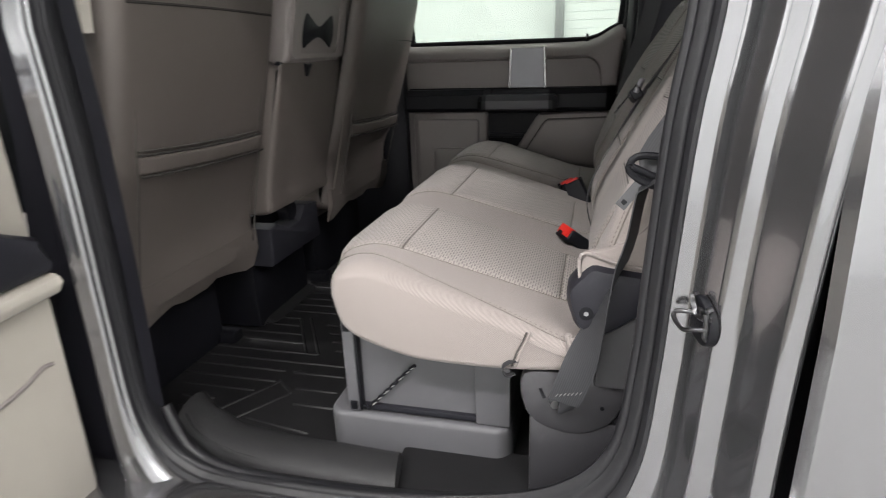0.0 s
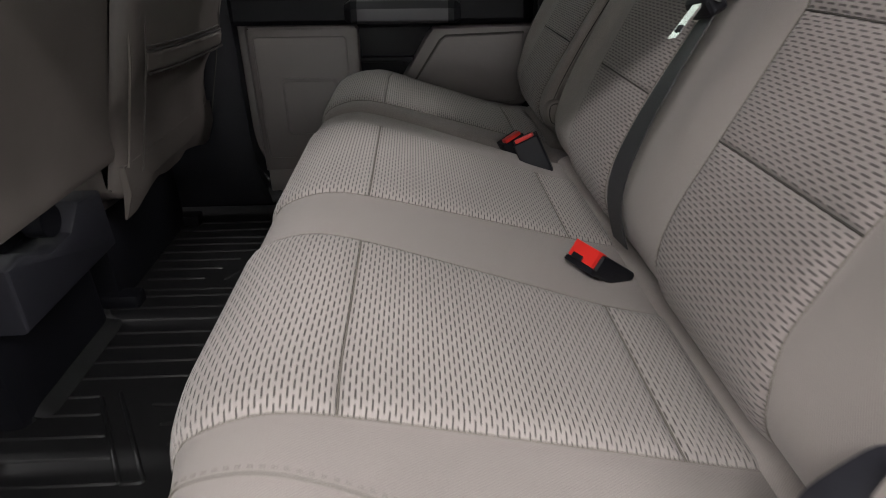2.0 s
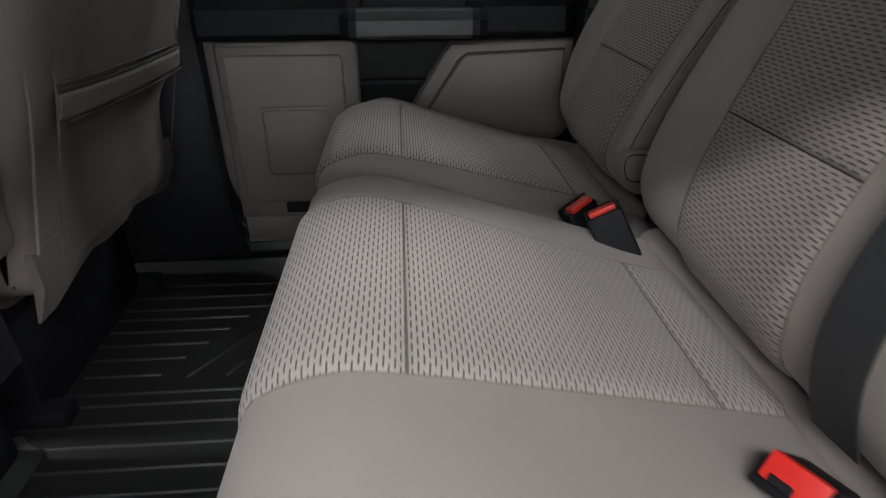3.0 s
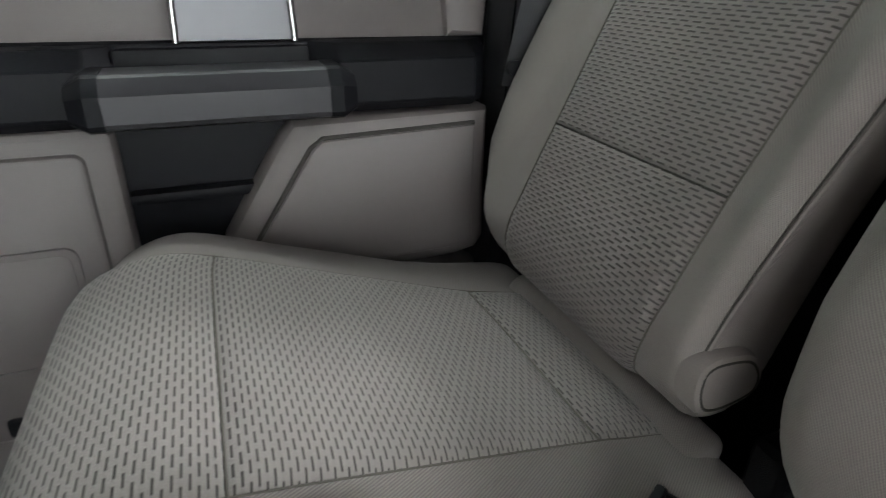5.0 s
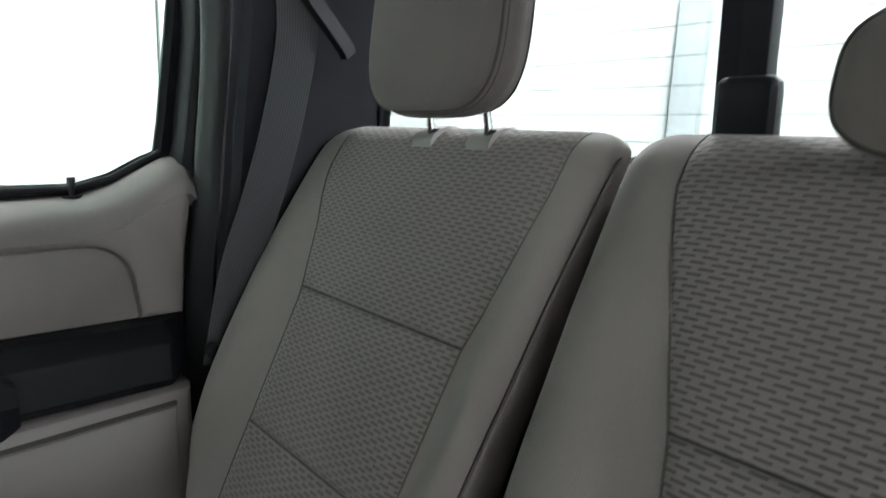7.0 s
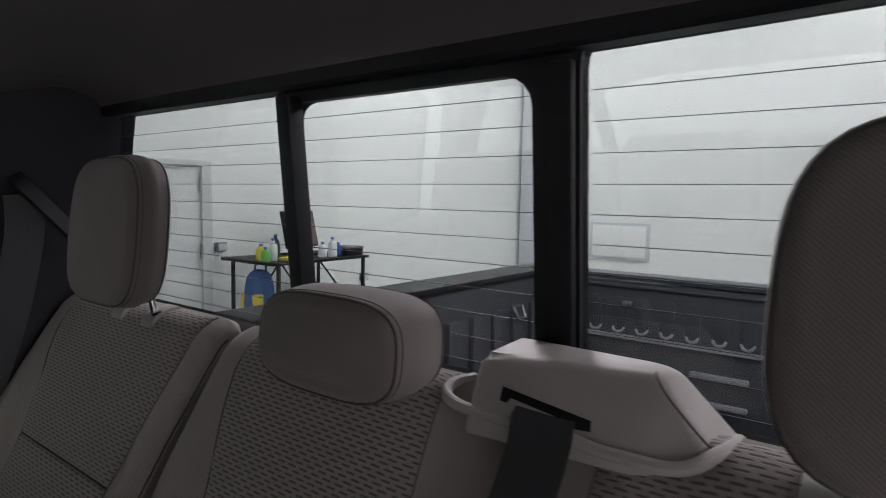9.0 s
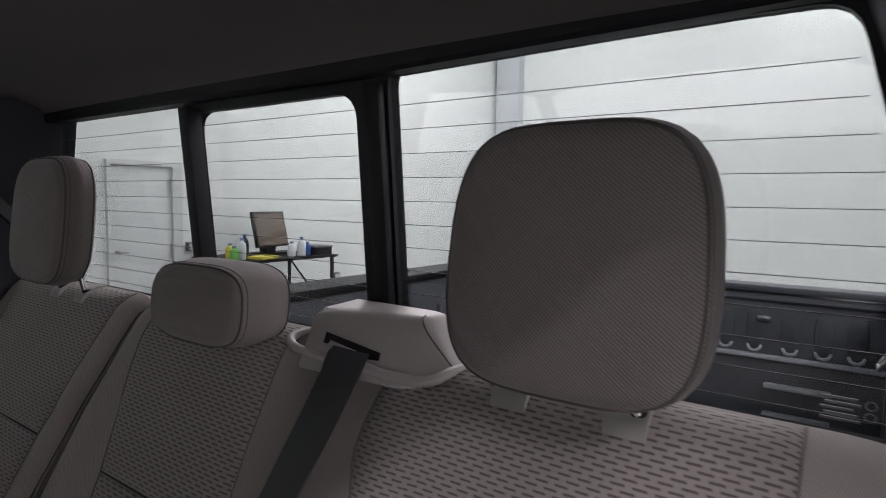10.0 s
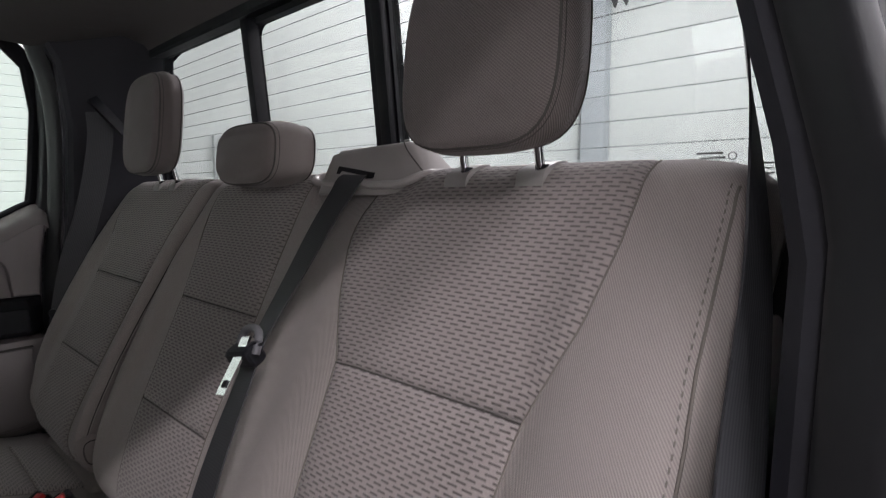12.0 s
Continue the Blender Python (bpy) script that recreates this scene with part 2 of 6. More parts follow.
def window_glass(name, tint):
    """Thin tinted glass with a faint mirror image."""
    m = bpy.data.materials.new(name)
    m.use_nodes = True
    nt = m.node_tree
    nt.nodes.clear()
    out = nt.nodes.new("ShaderNodeOutputMaterial")
    mx = nt.nodes.new("ShaderNodeMixShader")
    tr = nt.nodes.new("ShaderNodeBsdfTransparent")
    gl = nt.nodes.new("ShaderNodeBsdfGlossy")
    mx.inputs[0].default_value = 0.04
    tr.inputs[0].default_value = (*tint, 1)
    gl.inputs["Roughness"].default_value = 0.02
    nt.links.new(tr.outputs[0], mx.inputs[1])
    nt.links.new(gl.outputs[0], mx.inputs[2])
    nt.links.new(mx.outputs[0], out.inputs[0])
    return m


GLASS = window_glass("rear_glass", (0.53, 0.55, 0.54))
SIDEGLASS = window_glass("side_glass", (0.75, 0.80, 0.76))

TUBE = bpy.data.materials.new("lit_tube")
TUBE.use_nodes = True
bsdf(TUBE).inputs["Emission Color"].default_value = (0.97, 1, 0.985, 1)
bsdf(TUBE).inputs["Emission Strength"].default_value = 6.0

# ---------------------------------------------------------------- mesh helpers
ORIGIN = {}


def thing(name, at, label, category, group="", kind=""):
    """An Empty at a thing's base."""
    e = new(name)
    e.location = at
    e.empty_display_size = 0.05
    ORIGIN[e.name] = Vector(at)
    return tagged(e, label, category, group, kind)


def finish(bm, smooth=True, angle=31):
    bmesh.ops.recalc_face_normals(bm, faces=bm.faces)
    for f in bm.faces:
        f.smooth = smooth
    if smooth:
        for e in bm.edges:
            if len(e.link_faces) == 2 and e.calc_face_angle(0) > radians(angle):
                e.smooth = False


def part(name, bm, mat, parent, label="", smooth=True, angle=31):
    """Links a bmesh in world coordinates as one mesh object under a thing or part."""
    o = ORIGIN[parent.name] if parent else Vector((0, 0, 0))
    finish(bm, smooth, angle)
    bmesh.ops.translate(bm, verts=bm.verts, vec=-o)
    me = bpy.data.meshes.new(name)
    bm.to_mesh(me)
    bm.free()
    me.materials.append(mat)
    ob = new(name, me)
    if parent:
        ob.parent = parent
        ORIGIN[ob.name] = o
    return tagged(ob, label)


def structure(name, bm, mat, label, category, smooth=True, angle=31):
    ob = part(name, bm, mat, None, "", smooth, angle)
    ORIGIN[ob.name] = Vector((0, 0, 0))
    return tagged(ob, label, category, kind="structure")


def box(bm, a, b, bevel=0.0, seg=2, m=None):
    """A box between two corners, its edges rounded, turned by m about its centre."""
    a, b = Vector(a), Vector(b)
    c, s = (a + b) / 2, b - a
    r = bmesh.ops.create_cube(bm, size=1)
    vs = r["verts"]
    for v in vs:
        v.co = Vector((v.co.x * s.x, v.co.y * s.y, v.co.z * s.z))
    if bevel:
        es = list({e for v in vs for e in v.link_edges})
        r = bmesh.ops.bevel(bm, geom=es, offset=bevel, segments=seg, profile=0.6, affect="EDGES")
        vs = list({v for f in r["faces"] for v in f.verts} | {v for v in vs if v.is_valid})
        vs = list({v for f in {f for v in vs for f in v.link_faces} for v in f.verts})
    t = Matrix.Translation(c) @ (m if m else Matrix())
    for v in vs:
        v.co = t @ v.co
    return bm


def boxed(a, b, bevel=0.0, seg=2, m=None):
    return box(bmesh.new(), a, b, bevel, seg, m)


def smooth_loop(pts, n, closed=True):
    """Catmull-Rom through the points, resampled evenly to n."""
    P = [Vector(p) for p in pts]
    k = len(P)
    dense = []
    span = range(k) if closed else range(k - 1)
    for i in span:
        if closed:
            a, b, c, d = P[i - 1], P[i], P[(i + 1) % k], P[(i + 2) % k]
        else:
            a, b, c, d = P[max(i - 1, 0)], P[i], P[i + 1], P[min(i + 2, k - 1)]
        for j in range(12):
            t = j / 12
            dense.append(0.5 * ((2 * b) + (c - a) * t + (2 * a - 5 * b + 4 * c - d) * t * t + (3 * b - a - 3 * c + d) * t ** 3))
    dense.append(P[0] if closed else P[-1])
    L = [0.0]
    for a, b in zip(dense, dense[1:]):
        L.append(L[-1] + (b - a).length)
    out, j = [], 0
    m = n if closed else n - 1
    for i in range(n):
        s = L[-1] * i / m
        while j < len(L) - 2 and L[j + 1] < s:
            j += 1
        f = (s - L[j]) / max(L[j + 1] - L[j], 1e-9)
        out.append(dense[j].lerp(dense[j + 1], min(max(f, 0), 1)))
    return out


def dense_loop(pts, k=6):
    """Catmull-Rom through a closed list of points, k steps for each of them."""
    n = len(pts)
    P = [Vector(p) for p in pts]
    out = []
    for i in range(n):
        a, b, c, d = P[i - 1], P[i], P[(i + 1) % n], P[(i + 2) % n]
        for j in range(k):
            t = j / k
            out.append(0.5 * ((2 * b) + (c - a) * t + (2 * a - 5 * b + 4 * c - d) * t * t + (3 * b - a - 3 * c + d) * t ** 3))
    return out


def inset_loop(loop, d):
    """A closed 2D loop moved inward by d."""
    n = len(loop)
    area = sum(loop[i - 1].x * loop[i].y - loop[i].x * loop[i - 1].y for i in range(n))
    s = 1 if area > 0 else -1
    out = []
    for i in range(n):
        t = (loop[(i + 1) % n] - loop[i - 1])
        nrm = Vector((-t.y, t.x)).normalized() * s
        out.append(loop[i] + nrm * d)
    return out


def loft(bm, rings, close=True, cap=True):
    """Skins rings of equal count; caps both ends."""
    vs = [[bm.verts.new(p) for p in r] for r in rings]
    n = len(vs[0])
    for a, b in zip(vs, vs[1:]):
        for i in range(n if close else n - 1):
            j = (i + 1) % n
            bm.faces.new((a[i], a[j], b[j], b[i]))
    if cap:
        for r in (vs[0], vs[-1]):
            bm.faces.new(r)
    return bm


def pad(loop2d, place, lo, hi, r, seg=5, bulge=0.0, mid=9, shrink=1.0):
    """A cushion: a 2D loop drawn out from lo to hi, ends rounded by r. place(p, h) puts a 2D point at h into the world."""
    bm = bmesh.new()
    rings = []
    hs = []
    for i in range(seg + 1):
        a = math.pi / 2 * i / seg
        hs.append((lo + r * (1 - math.cos(a)), r * (1 - math.sin(a))))
    hs = [(lo + 0.0, r * 1.0)] + hs[1:]
    for i in range(1, mid):
        hs.append((lo + r + (hi - lo - 2 * r) * i / mid, -bulge * math.sin(math.pi * i / mid)))
    for i in range(seg + 1):
        a = math.pi / 2 * (seg - i) / seg
        hs.append((hi - r * (1 - math.cos(a)), r * (1 - math.sin(a))))
    for h, d in hs:
        rings.append([place(p, h) for p in inset_loop(loop2d, d * shrink if d > 0 else d)])
    loft(bm, rings)
    # UV in metres: the way across and the way round, flat on the two ends
    n = len(loop2d)
    way, across = [0.0], [0.0]
    for k in range(n):
        way.append(way[-1] + (loop2d[(k + 1) % n] - loop2d[k]).length)
    for a, b in zip(rings, rings[1:]):
        across.append(across[-1] + sum((q - p).length for p, q in zip(a, b)) / n)
    bm.verts.index_update()
    uv = bm.loops.layers.uv.new("UVMap")
    for f in bm.faces:
        ks = [lp.vert.index % n for lp in f.loops]
        wrap = len(ks) == 4 and 0 in ks and n - 1 in ks
        for lp, k in zip(f.loops, ks):
            lp[uv].uv = (across[lp.vert.index // n], way[n if wrap and k == 0 else k]) if len(ks) == 4 else (lp.vert.co.x, lp.vert.co.z)
    return bm


def tube(bm, pts, r, seg=12, closed=False):
    P = [Vector(p) for p in pts]
    n = len(P)
    rings = []
    up = Vector((0.31, 0.17, 0.94))
    for i, p in enumerate(P):
        a = P[i - 1] if (i or closed) else P[0]
        b = P[(i + 1) % n] if (i < n - 1 or closed) else P[-1]
        t = (b - a).normalized()
        u = t.cross(up)
        if u.length < 0.05:
            u = t.cross(Vector((1, 0, 0)))
        u.normalize()
        w = t.cross(u)
        rings.append([p + (u * math.cos(2 * math.pi * k / seg) + w * math.sin(2 * math.pi * k / seg)) * r for k in range(seg)])
    if closed:
        rings.append(rings[0])
        return loft(bm, rings, True, False)
    return loft(bm, rings)


def tubed(pts, r, seg=12, closed=False):
    return tube(bmesh.new(), pts, r, seg, closed)


def prism(poly, place, lo, hi, bevel=0.0):
    """A flat polygon drawn out between lo and hi, with a chamfered rim on the hi side."""
    bm = bmesh.new()
    loop = [Vector(p) for p in poly]
    rings = [[place(p, lo) for p in loop]]
    if bevel:
        rings += [[place(p, hi - bevel * (1 if hi > lo else -1)) for p in loop]]
        rings += [[place(p, hi - bevel * 0.3 * (1 if hi > lo else -1)) for p in inset_loop(loop, bevel * 0.4)]]
        rings += [[place(p, hi) for p in inset_loop(loop, bevel)]]
    else:
        rings += [[place(p, hi) for p in loop]]
    return loft(bm, rings)


def XZ(p, h):
    return Vector((p[0], h, p[1]))


def YZ(p, h):
    return Vector((h, p[0], p[1]))


def XY(p, h):
    return Vector((p[0], p[1], h))


def rounded(x0, z0, x1, z1, r, n=5):
    """A rounded rectangle as a 2D loop."""
    out = []
    for cx, cz, a0 in ((x1 - r, z1 - r, 0), (x0 + r, z1 - r, 90), (x0 + r, z0 + r, 180), (x1 - r, z0 + r, 270)):
        for i in range(n + 1):
            a = radians(a0 + 90 * i / n)
            out.append(Vector((cx + r * math.cos(a), cz + r * math.sin(a))))
    return out


def frame_of(outer, inner, place, lo, hi):
    """A ring between two loops of equal count, with depth from lo to hi."""
    bm = bmesh.new()
    R = [[place(p, lo) for p in outer], [place(p, hi) for p in outer], [place(p, hi) for p in inner], [place(p, lo) for p in inner]]
    R.append(R[0])
    vs = [[bm.verts.new(p) for p in r] for r in R[:4]]
    vs.append(vs[0])
    n = len(outer)
    for a, b in zip(vs, vs[1:]):
        for i in range(n):
            j = (i + 1) % n
            bm.faces.new((a[i], a[j], b[j], b[i]))
    return bm


def ribbon(centres, sides, width, thick):
    """Belt webbing: a flat band with thickness along centres, its width along sides, with UV."""
    bm = bmesh.new()
    C = [Vector(p) for p in centres]
    rings = []
    for i, c in enumerate(C):
        t = (C[min(i + 1, len(C) - 1)] - C[max(i - 1, 0)]).normalized()
        s = Vector(sides[i] if isinstance(sides, list) else sides)
        s = (s - t * s.dot(t)).normalized()
        nrm = t.cross(s)
        rings.append([c + s * a * width / 2 + nrm * b * thick / 2 for a, b in ((-1, -1), (-0.9, -1), (0.9, -1), (1, -1), (1, 1), (0.9, 1), (-0.9, 1), (-1, 1))])
    loft(bm, rings)
    uv = bm.loops.layers.uv.new("UVMap")
    us = (0, 0.05, 0.95, 1, 1, 0.95, 0.05, 0)
    bm.verts.index_update()
    for f in bm.faces:
        for lp in f.loops:
            k = lp.vert.index
            lp[uv].uv = (us[k % 8], (k // 8) * 0.3)
    return bm


def lerp_table(table, s):
    for (a, va), (b, vb) in zip(table, table[1:]):
        if s <= b:
            f = min(max((s - a) / (b - a), 0), 1)
            return va + (vb - va) * f
    return table[-1][1]


def panel_on(curve, s0, s1, edge_a, edge_b, lift=0.004, roll=0.010, nu=14, nv=18, bend=None):
    """A padded panel on a swept surface: curve(s) gives (x, z) and normal; edges give y along s. It dips at its seams."""
    bm = bmesh.new()
    uv = bm.loops.layers.uv.new("UVMap")

    def cluster(n):
        return [0.5 - 0.5 * math.copysign(abs(math.cos(math.pi * i / n)) ** 0.75, math.cos(math.pi * i / n)) for i in range(n + 1)]
    grid, coords = [], {}
    bend = bend or (lambda v: v)
    for a in cluster(nv):
        s = s0 + (s1 - s0) * a
        p, nrm = curve(s)
        row = []
        ya, yb = lerp_table(edge_a, s), lerp_table(edge_b, s)
        for b in cluster(nu):
            y = ya + (yb - ya) * b
            d = min((s - s0), (s1 - s), (y - ya), (yb - y))
            f = min(max(d / roll, 0), 1)
            h = -0.0018 + (lift + 0.0018) * math.sqrt(max(0, 1 - (1 - f) ** 2))
            q = p + nrm * h
            v = bm.verts.new(bend(Vector((q.x, y, q.y))))
            coords[v] = (y, s)
            row.append(v)
        grid.append(row)
    for r0, r1 in zip(grid, grid[1:]):
        for i in range(len(r0) - 1):
            f = bm.faces.new((r0[i], r0[i + 1], r1[i + 1], r1[i]))
            for lp in f.loops:
                lp[uv].uv = coords[lp.vert]
    return bm


class Curve:
    """An open 2D curve by arc length, with its left or right normal."""

    def __init__(self, pts, side, n=160):
        self.p = smooth_loop([(a, b, 0) for a, b in pts], n, False)
        self.p = [Vector((v.x, v.y)) for v in self.p]
        self.side = side
        self.step = sum((b - a).length for a, b in zip(self.p, self.p[1:])) / (n - 1)

    def __call__(self, s):
        k = min(max(s / self.step, 0), len(self.p) - 1.001)
        i = int(k)
        p = self.p[i].lerp(self.p[i + 1], k - i)
        t = (self.p[min(i + 2, len(self.p) - 1)] - self.p[max(i - 1, 0)]).normalized()
        return p, Vector((-t.y, t.x)) * self.side

    def near(self, x=None, z=None):
        """Arc length of the first point that passes x (or z)."""
        for i, (a, b) in enumerate(zip(self.p, self.p[1:])):
            if x is not None and (a.x - x) * (b.x - x) <= 0:
                return i * self.step
            if z is not None and (a.y - z) * (b.y - z) <= 0:
                return i * self.step
        return 0

# ---------------------------------------------------------------- the garage round the truck
bm = boxed((ROOM_X0 - 0.2, ROOM_Y0 - 0.2, GROUND - 0.2), (ROOM_X1 + 0.2, ROOM_Y1 + 0.2, GROUND))
ground = structure("ground", bm, CONCRETE, "sealed grey concrete garage floor", "floor", False)
bm = boxed((ROOM_X0 - 0.2, ROOM_Y0 - 0.2, ROOM_Z), (ROOM_X1 + 0.2, ROOM_Y1 + 0.2, ROOM_Z + 0.2))
structure("ceiling", bm, WHITE, "white painted garage ceiling", "ceiling", False)
for nm, a, b in (("wall_east", (ROOM_X1, ROOM_Y0, GROUND), (ROOM_X1 + 0.2, ROOM_Y1, ROOM_Z)),
                 ("wall_west", (ROOM_X0 - 0.2, ROOM_Y0, GROUND), (ROOM_X0, ROOM_Y1, ROOM_Z)),
                 ("wall_north", (ROOM_X0, ROOM_Y1, GROUND), (ROOM_X1, ROOM_Y1 + 0.2, ROOM_Z)),
                 ("wall_south", (ROOM_X0, ROOM_Y0 - 0.2, GROUND), (ROOM_X1, ROOM_Y0, ROOM_Z))):
    structure(nm, boxed(a, b), WHITE, "plain white painted garage wall", "wall", False)

# grey steel column in the corner, wall panel, flush door, outlet boxes, overhead door
col = thing("wall_column", (6.42, 3.72, GROUND), "blue-grey painted steel column in the wall corner", "column")
part("shaft", boxed((6.36, 3.56, GROUND), (6.5, 3.86, ROOM_Z), 0.01), WALLGREY, col)
part("base_plate", boxed((6.30, 3.52, GROUND), (6.5, 3.9, GROUND + 0.02), 0.004), WALLGREY, col)

board = thing("wall_panel", (6.49, 2.7, 0.37), "pale grey flat panel hung on the white wall", "panel")
part("frame", boxed((6.475, 2.37, 0.35), (6.5, 3.02, 0.75), 0.004), WALLGREY, board)
part("face", boxed((6.468, 2.40, 0.38), (6.476, 2.99, 0.72), 0.002), WHITE, board)

door = thing("wall_door", (2.1, 3.88, GROUND), "white flush door in a grey steel frame", "door")
bm = frame_of(rounded(1.885, GROUND, 2.355, 1.165, 0.004, 1), rounded(1.905, GROUND - 0.01, 2.290, 1.135, 0.004, 1), XZ, 3.87, 3.9)
part("door_frame", bm, DOORGREY, door)
leaf = part("door_leaf", boxed((1.905, 3.885, GROUND), (2.290, 3.8985, 1.135), 0.003), DOORGREY, door)
for hz in (1.02, 0.60, 0.05):
    part("hinge", tubed([(2.283, 3.872, hz - 0.05), (2.283, 3.872, hz + 0.05)], 0.010), STEEL, leaf)
part("door_handle", tubed([(1.935, 3.885, 0.61), (1.935, 3.84, 0.61), (1.985, 3.84, 0.61)], 0.009), STEEL, leaf)

shutter = thing("overhead_door", (0.66, 3.86, GROUND), "white ribbed roll-up door in the wall", "garage door")
for i in range(56):
    z = GROUND + 0.02 + i * 0.055
    part("slat", boxed((0.15, 3.868, z), (1.18, 3.895, z + 0.0545), 0.0025, 1), WHITE, shutter)
for x in (0.118, 1.212):
    part("track", boxed((x - 0.03, 3.84, GROUND), (x + 0.03, 3.9, 2.6), 0.004), STEEL, shutter)

for x, z in ((3.75, 0.30), (2.42, 0.62)):
    o = thing("outlet_box", (x, 3.88, z), "small grey outlet box on the white wall", "outlet box", "outlet boxes")
    part("case", boxed((x - 0.035, 3.86, z - 0.03), (x + 0.035, 3.9, z + 0.03), 0.006), GREY, o)
    part("cover", boxed((x - 0.028, 3.853, z - 0.022), (x + 0.028, 3.861, z + 0.022), 0.002), WALLGREY, o)

for lx, ly, lw in LAMPS:
    o = thing("strip_lamp", (lx, ly, ROOM_Z), "lit white linear strip lamp, placed out of view under the ceiling", "ceiling lamp", "ceiling strip lamps")
    part("housing", boxed((lx - 1.22, ly - 0.09, ROOM_Z - 0.08), (lx + 1.22, ly + 0.09, ROOM_Z), 0.01), OFFWHITE, o)
    part("diffuser", boxed((lx - 1.2, ly - 0.07, ROOM_Z - 0.11), (lx + 1.2, ly + 0.07, ROOM_Z - 0.078), 0.012), TUBE, o, "glowing white diffuser")

# lettering on the end wall: the opening letters, then a plain block shape
sign = thing("wall_lettering", (6.49, 2.4, 2.9), "large dark grey web address lettering on the white wall", "sign")
txt = bpy.data.curves.new("letters", "FONT")
txt.body, txt.size, txt.extrude = "www.", 0.47, 0.004
tob = new("letters_curve", txt)
bpy.context.view_layer.update()
lm = bpy.data.meshes.new_from_object(tob.evaluated_get(bpy.context.evaluated_depsgraph_get()))
bpy.data.objects.remove(tob)
lm.materials.append(DECAL)
letters = new("letters", lm)
letters.parent = sign
letters.matrix_basis = Matrix.Translation((0.0, 1.22, 0.0)) @ pose(0, 0, 0, 90, 0, -90)
for i, (a, b) in enumerate(((2.46, 2.12), (2.06, 1.74), (1.68, 1.26), (1.20, 0.9))):
    part("letter_block", boxed((6.486, b, 2.9), (6.5, a, 3.33), 0.004), DECAL, sign)

# work desk with its clutter against the side wall
desk = thing("desk", (2.85, 3.55, GROUND), "dark steel frame desk with a narrow top", "desk")
DZ = 0.56
part("desk_top", boxed((2.38, 3.30, DZ - 0.018), (3.20, 3.82, DZ), 0.004), BLACK, desk)
for x in (2.45, 3.17):
    for y in (3.33, 3.79):
        part("leg", boxed((x - 0.010, y - 0.010, GROUND), (x + 0.010, y + 0.010, DZ - 0.018), 0.003), PILLAR, desk)
for a, b in (((2.45, 3.79, 0.05), (2.82, 3.79, 0.5)), ((3.17, 3.79, 0.05), (2.82, 3.79, 0.5)), ((3.17, 3.33, 0.1), (3.17, 3.79, 0.5)), ((2.45, 3.33, 0.0), (3.17, 3.33, 0.0))):
    part("brace", tubed([a, b], 0.007), PILLAR, desk)

mon = thing("monitor", (2.84, 3.62, DZ), "black flat monitor tilted back on a desk", "monitor")
mm = pose(0, 0, 0, -12, 0, 14)
part("case", boxed((2.68, 3.605, DZ + 0.05), (3.02, 3.63, DZ + 0.30), 0.006, 2, mm), BLACK, mon)
part("screen", boxed((2.692, 3.598, DZ + 0.065), (3.008, 3.604, DZ + 0.287), 0.002, 1, mm), SCREEN, mon)
part("stand", boxed((2.81, 3.60, DZ), (2.89, 3.68, DZ + 0.07), 0.006), BLACK, mon)
part("foot", boxed((2.77, 3.55, DZ), (2.95, 3.72, DZ + 0.012), 0.004), BLACK, mon)


def bottle(x, y, h, r, mat, label):
    o = thing("bottle", (x, y, DZ), label, "bottle", "bottles on the desk")
    bm = bmesh.new()
    prof = ((0.9, 0), (1, 0.03), (1, 0.62), (0.8, 0.75), (0.38, 0.82), (0.36, 0.9))
    loft(bm, [[(x + r * k * math.cos(a * math.pi / 6), y + r * k * math.sin(a * math.pi / 6), DZ + h * z) for a in range(12)] for k, z in prof])
    part("body", bm, mat, o)
    part("cap", tubed([(x, y, DZ + h * 0.9), (x, y, DZ + h)], r * 0.42, 10), BLUE, o)


bottle(2.93, 3.38, 0.13, 0.030, OFFWHITE, "white plastic bottle with a blue cap")
bottle(2.86, 3.40, 0.10, 0.028, OFFWHITE, "short white plastic bottle on the desk")
bottle(3.02, 3.42, 0.09, 0.026, BLUE, "blue plastic bottle on the desk")
bottle(2.48, 3.42, 0.14, 0.026, OFFWHITE, "pale spray bottle at the desk's end")
bottle(2.45, 3.50, 0.10, 0.030, YELLOW, "yellow plastic bottle at the desk's end")
bottle(2.53, 3.46, 0.16, 0.026, PILLAR, "dark spray bottle at the desk's end")
bottle(2.41, 3.40, 0.09, 0.028, GREEN, "green plastic bottle at the desk's end")
o = thing("notepad", (2.62, 3.40, DZ), "yellow paper notepad lying on the desk", "notepad")
part("sheets", boxed((2.54, 3.33, DZ), (2.70, 3.46, DZ + 0.018), 0.003, 1, pose(0, 0, 0, 0, 0, 12)), YELLOW, o)
part("binding", boxed((2.53, 3.45, DZ), (2.69, 3.47, DZ + 0.021), 0.003, 1, pose(0, 0, 0, 0, 0, 12)), BLACK, o)
o = thing("tray", (3.14, 3.42, DZ), "small black tray with odds and ends", "tray")
part("pan", boxed((3.03, 3.34, DZ), (3.18, 3.50, DZ + 0.05), 0.006), BLACK, o)
part("lid", boxed((3.025, 3.335, DZ + 0.05), (3.185, 3.505, DZ + 0.062), 0.004), GREY, o)
o = thing("cloth_bag", (2.44, 3.50, DZ - 0.4), "blue and yellow cloth bag hanging under the desk", "bag")
bm = pad(smooth_loop([(2.36, 0.20), (2.38, 0.46), (2.50, 0.48), (2.54, 0.22), (2.48, 0.12), (2.40, 0.13)], 26), XZ, 3.44, 3.58, 0.05)
part("sack", bm, BLUEBAG, o)
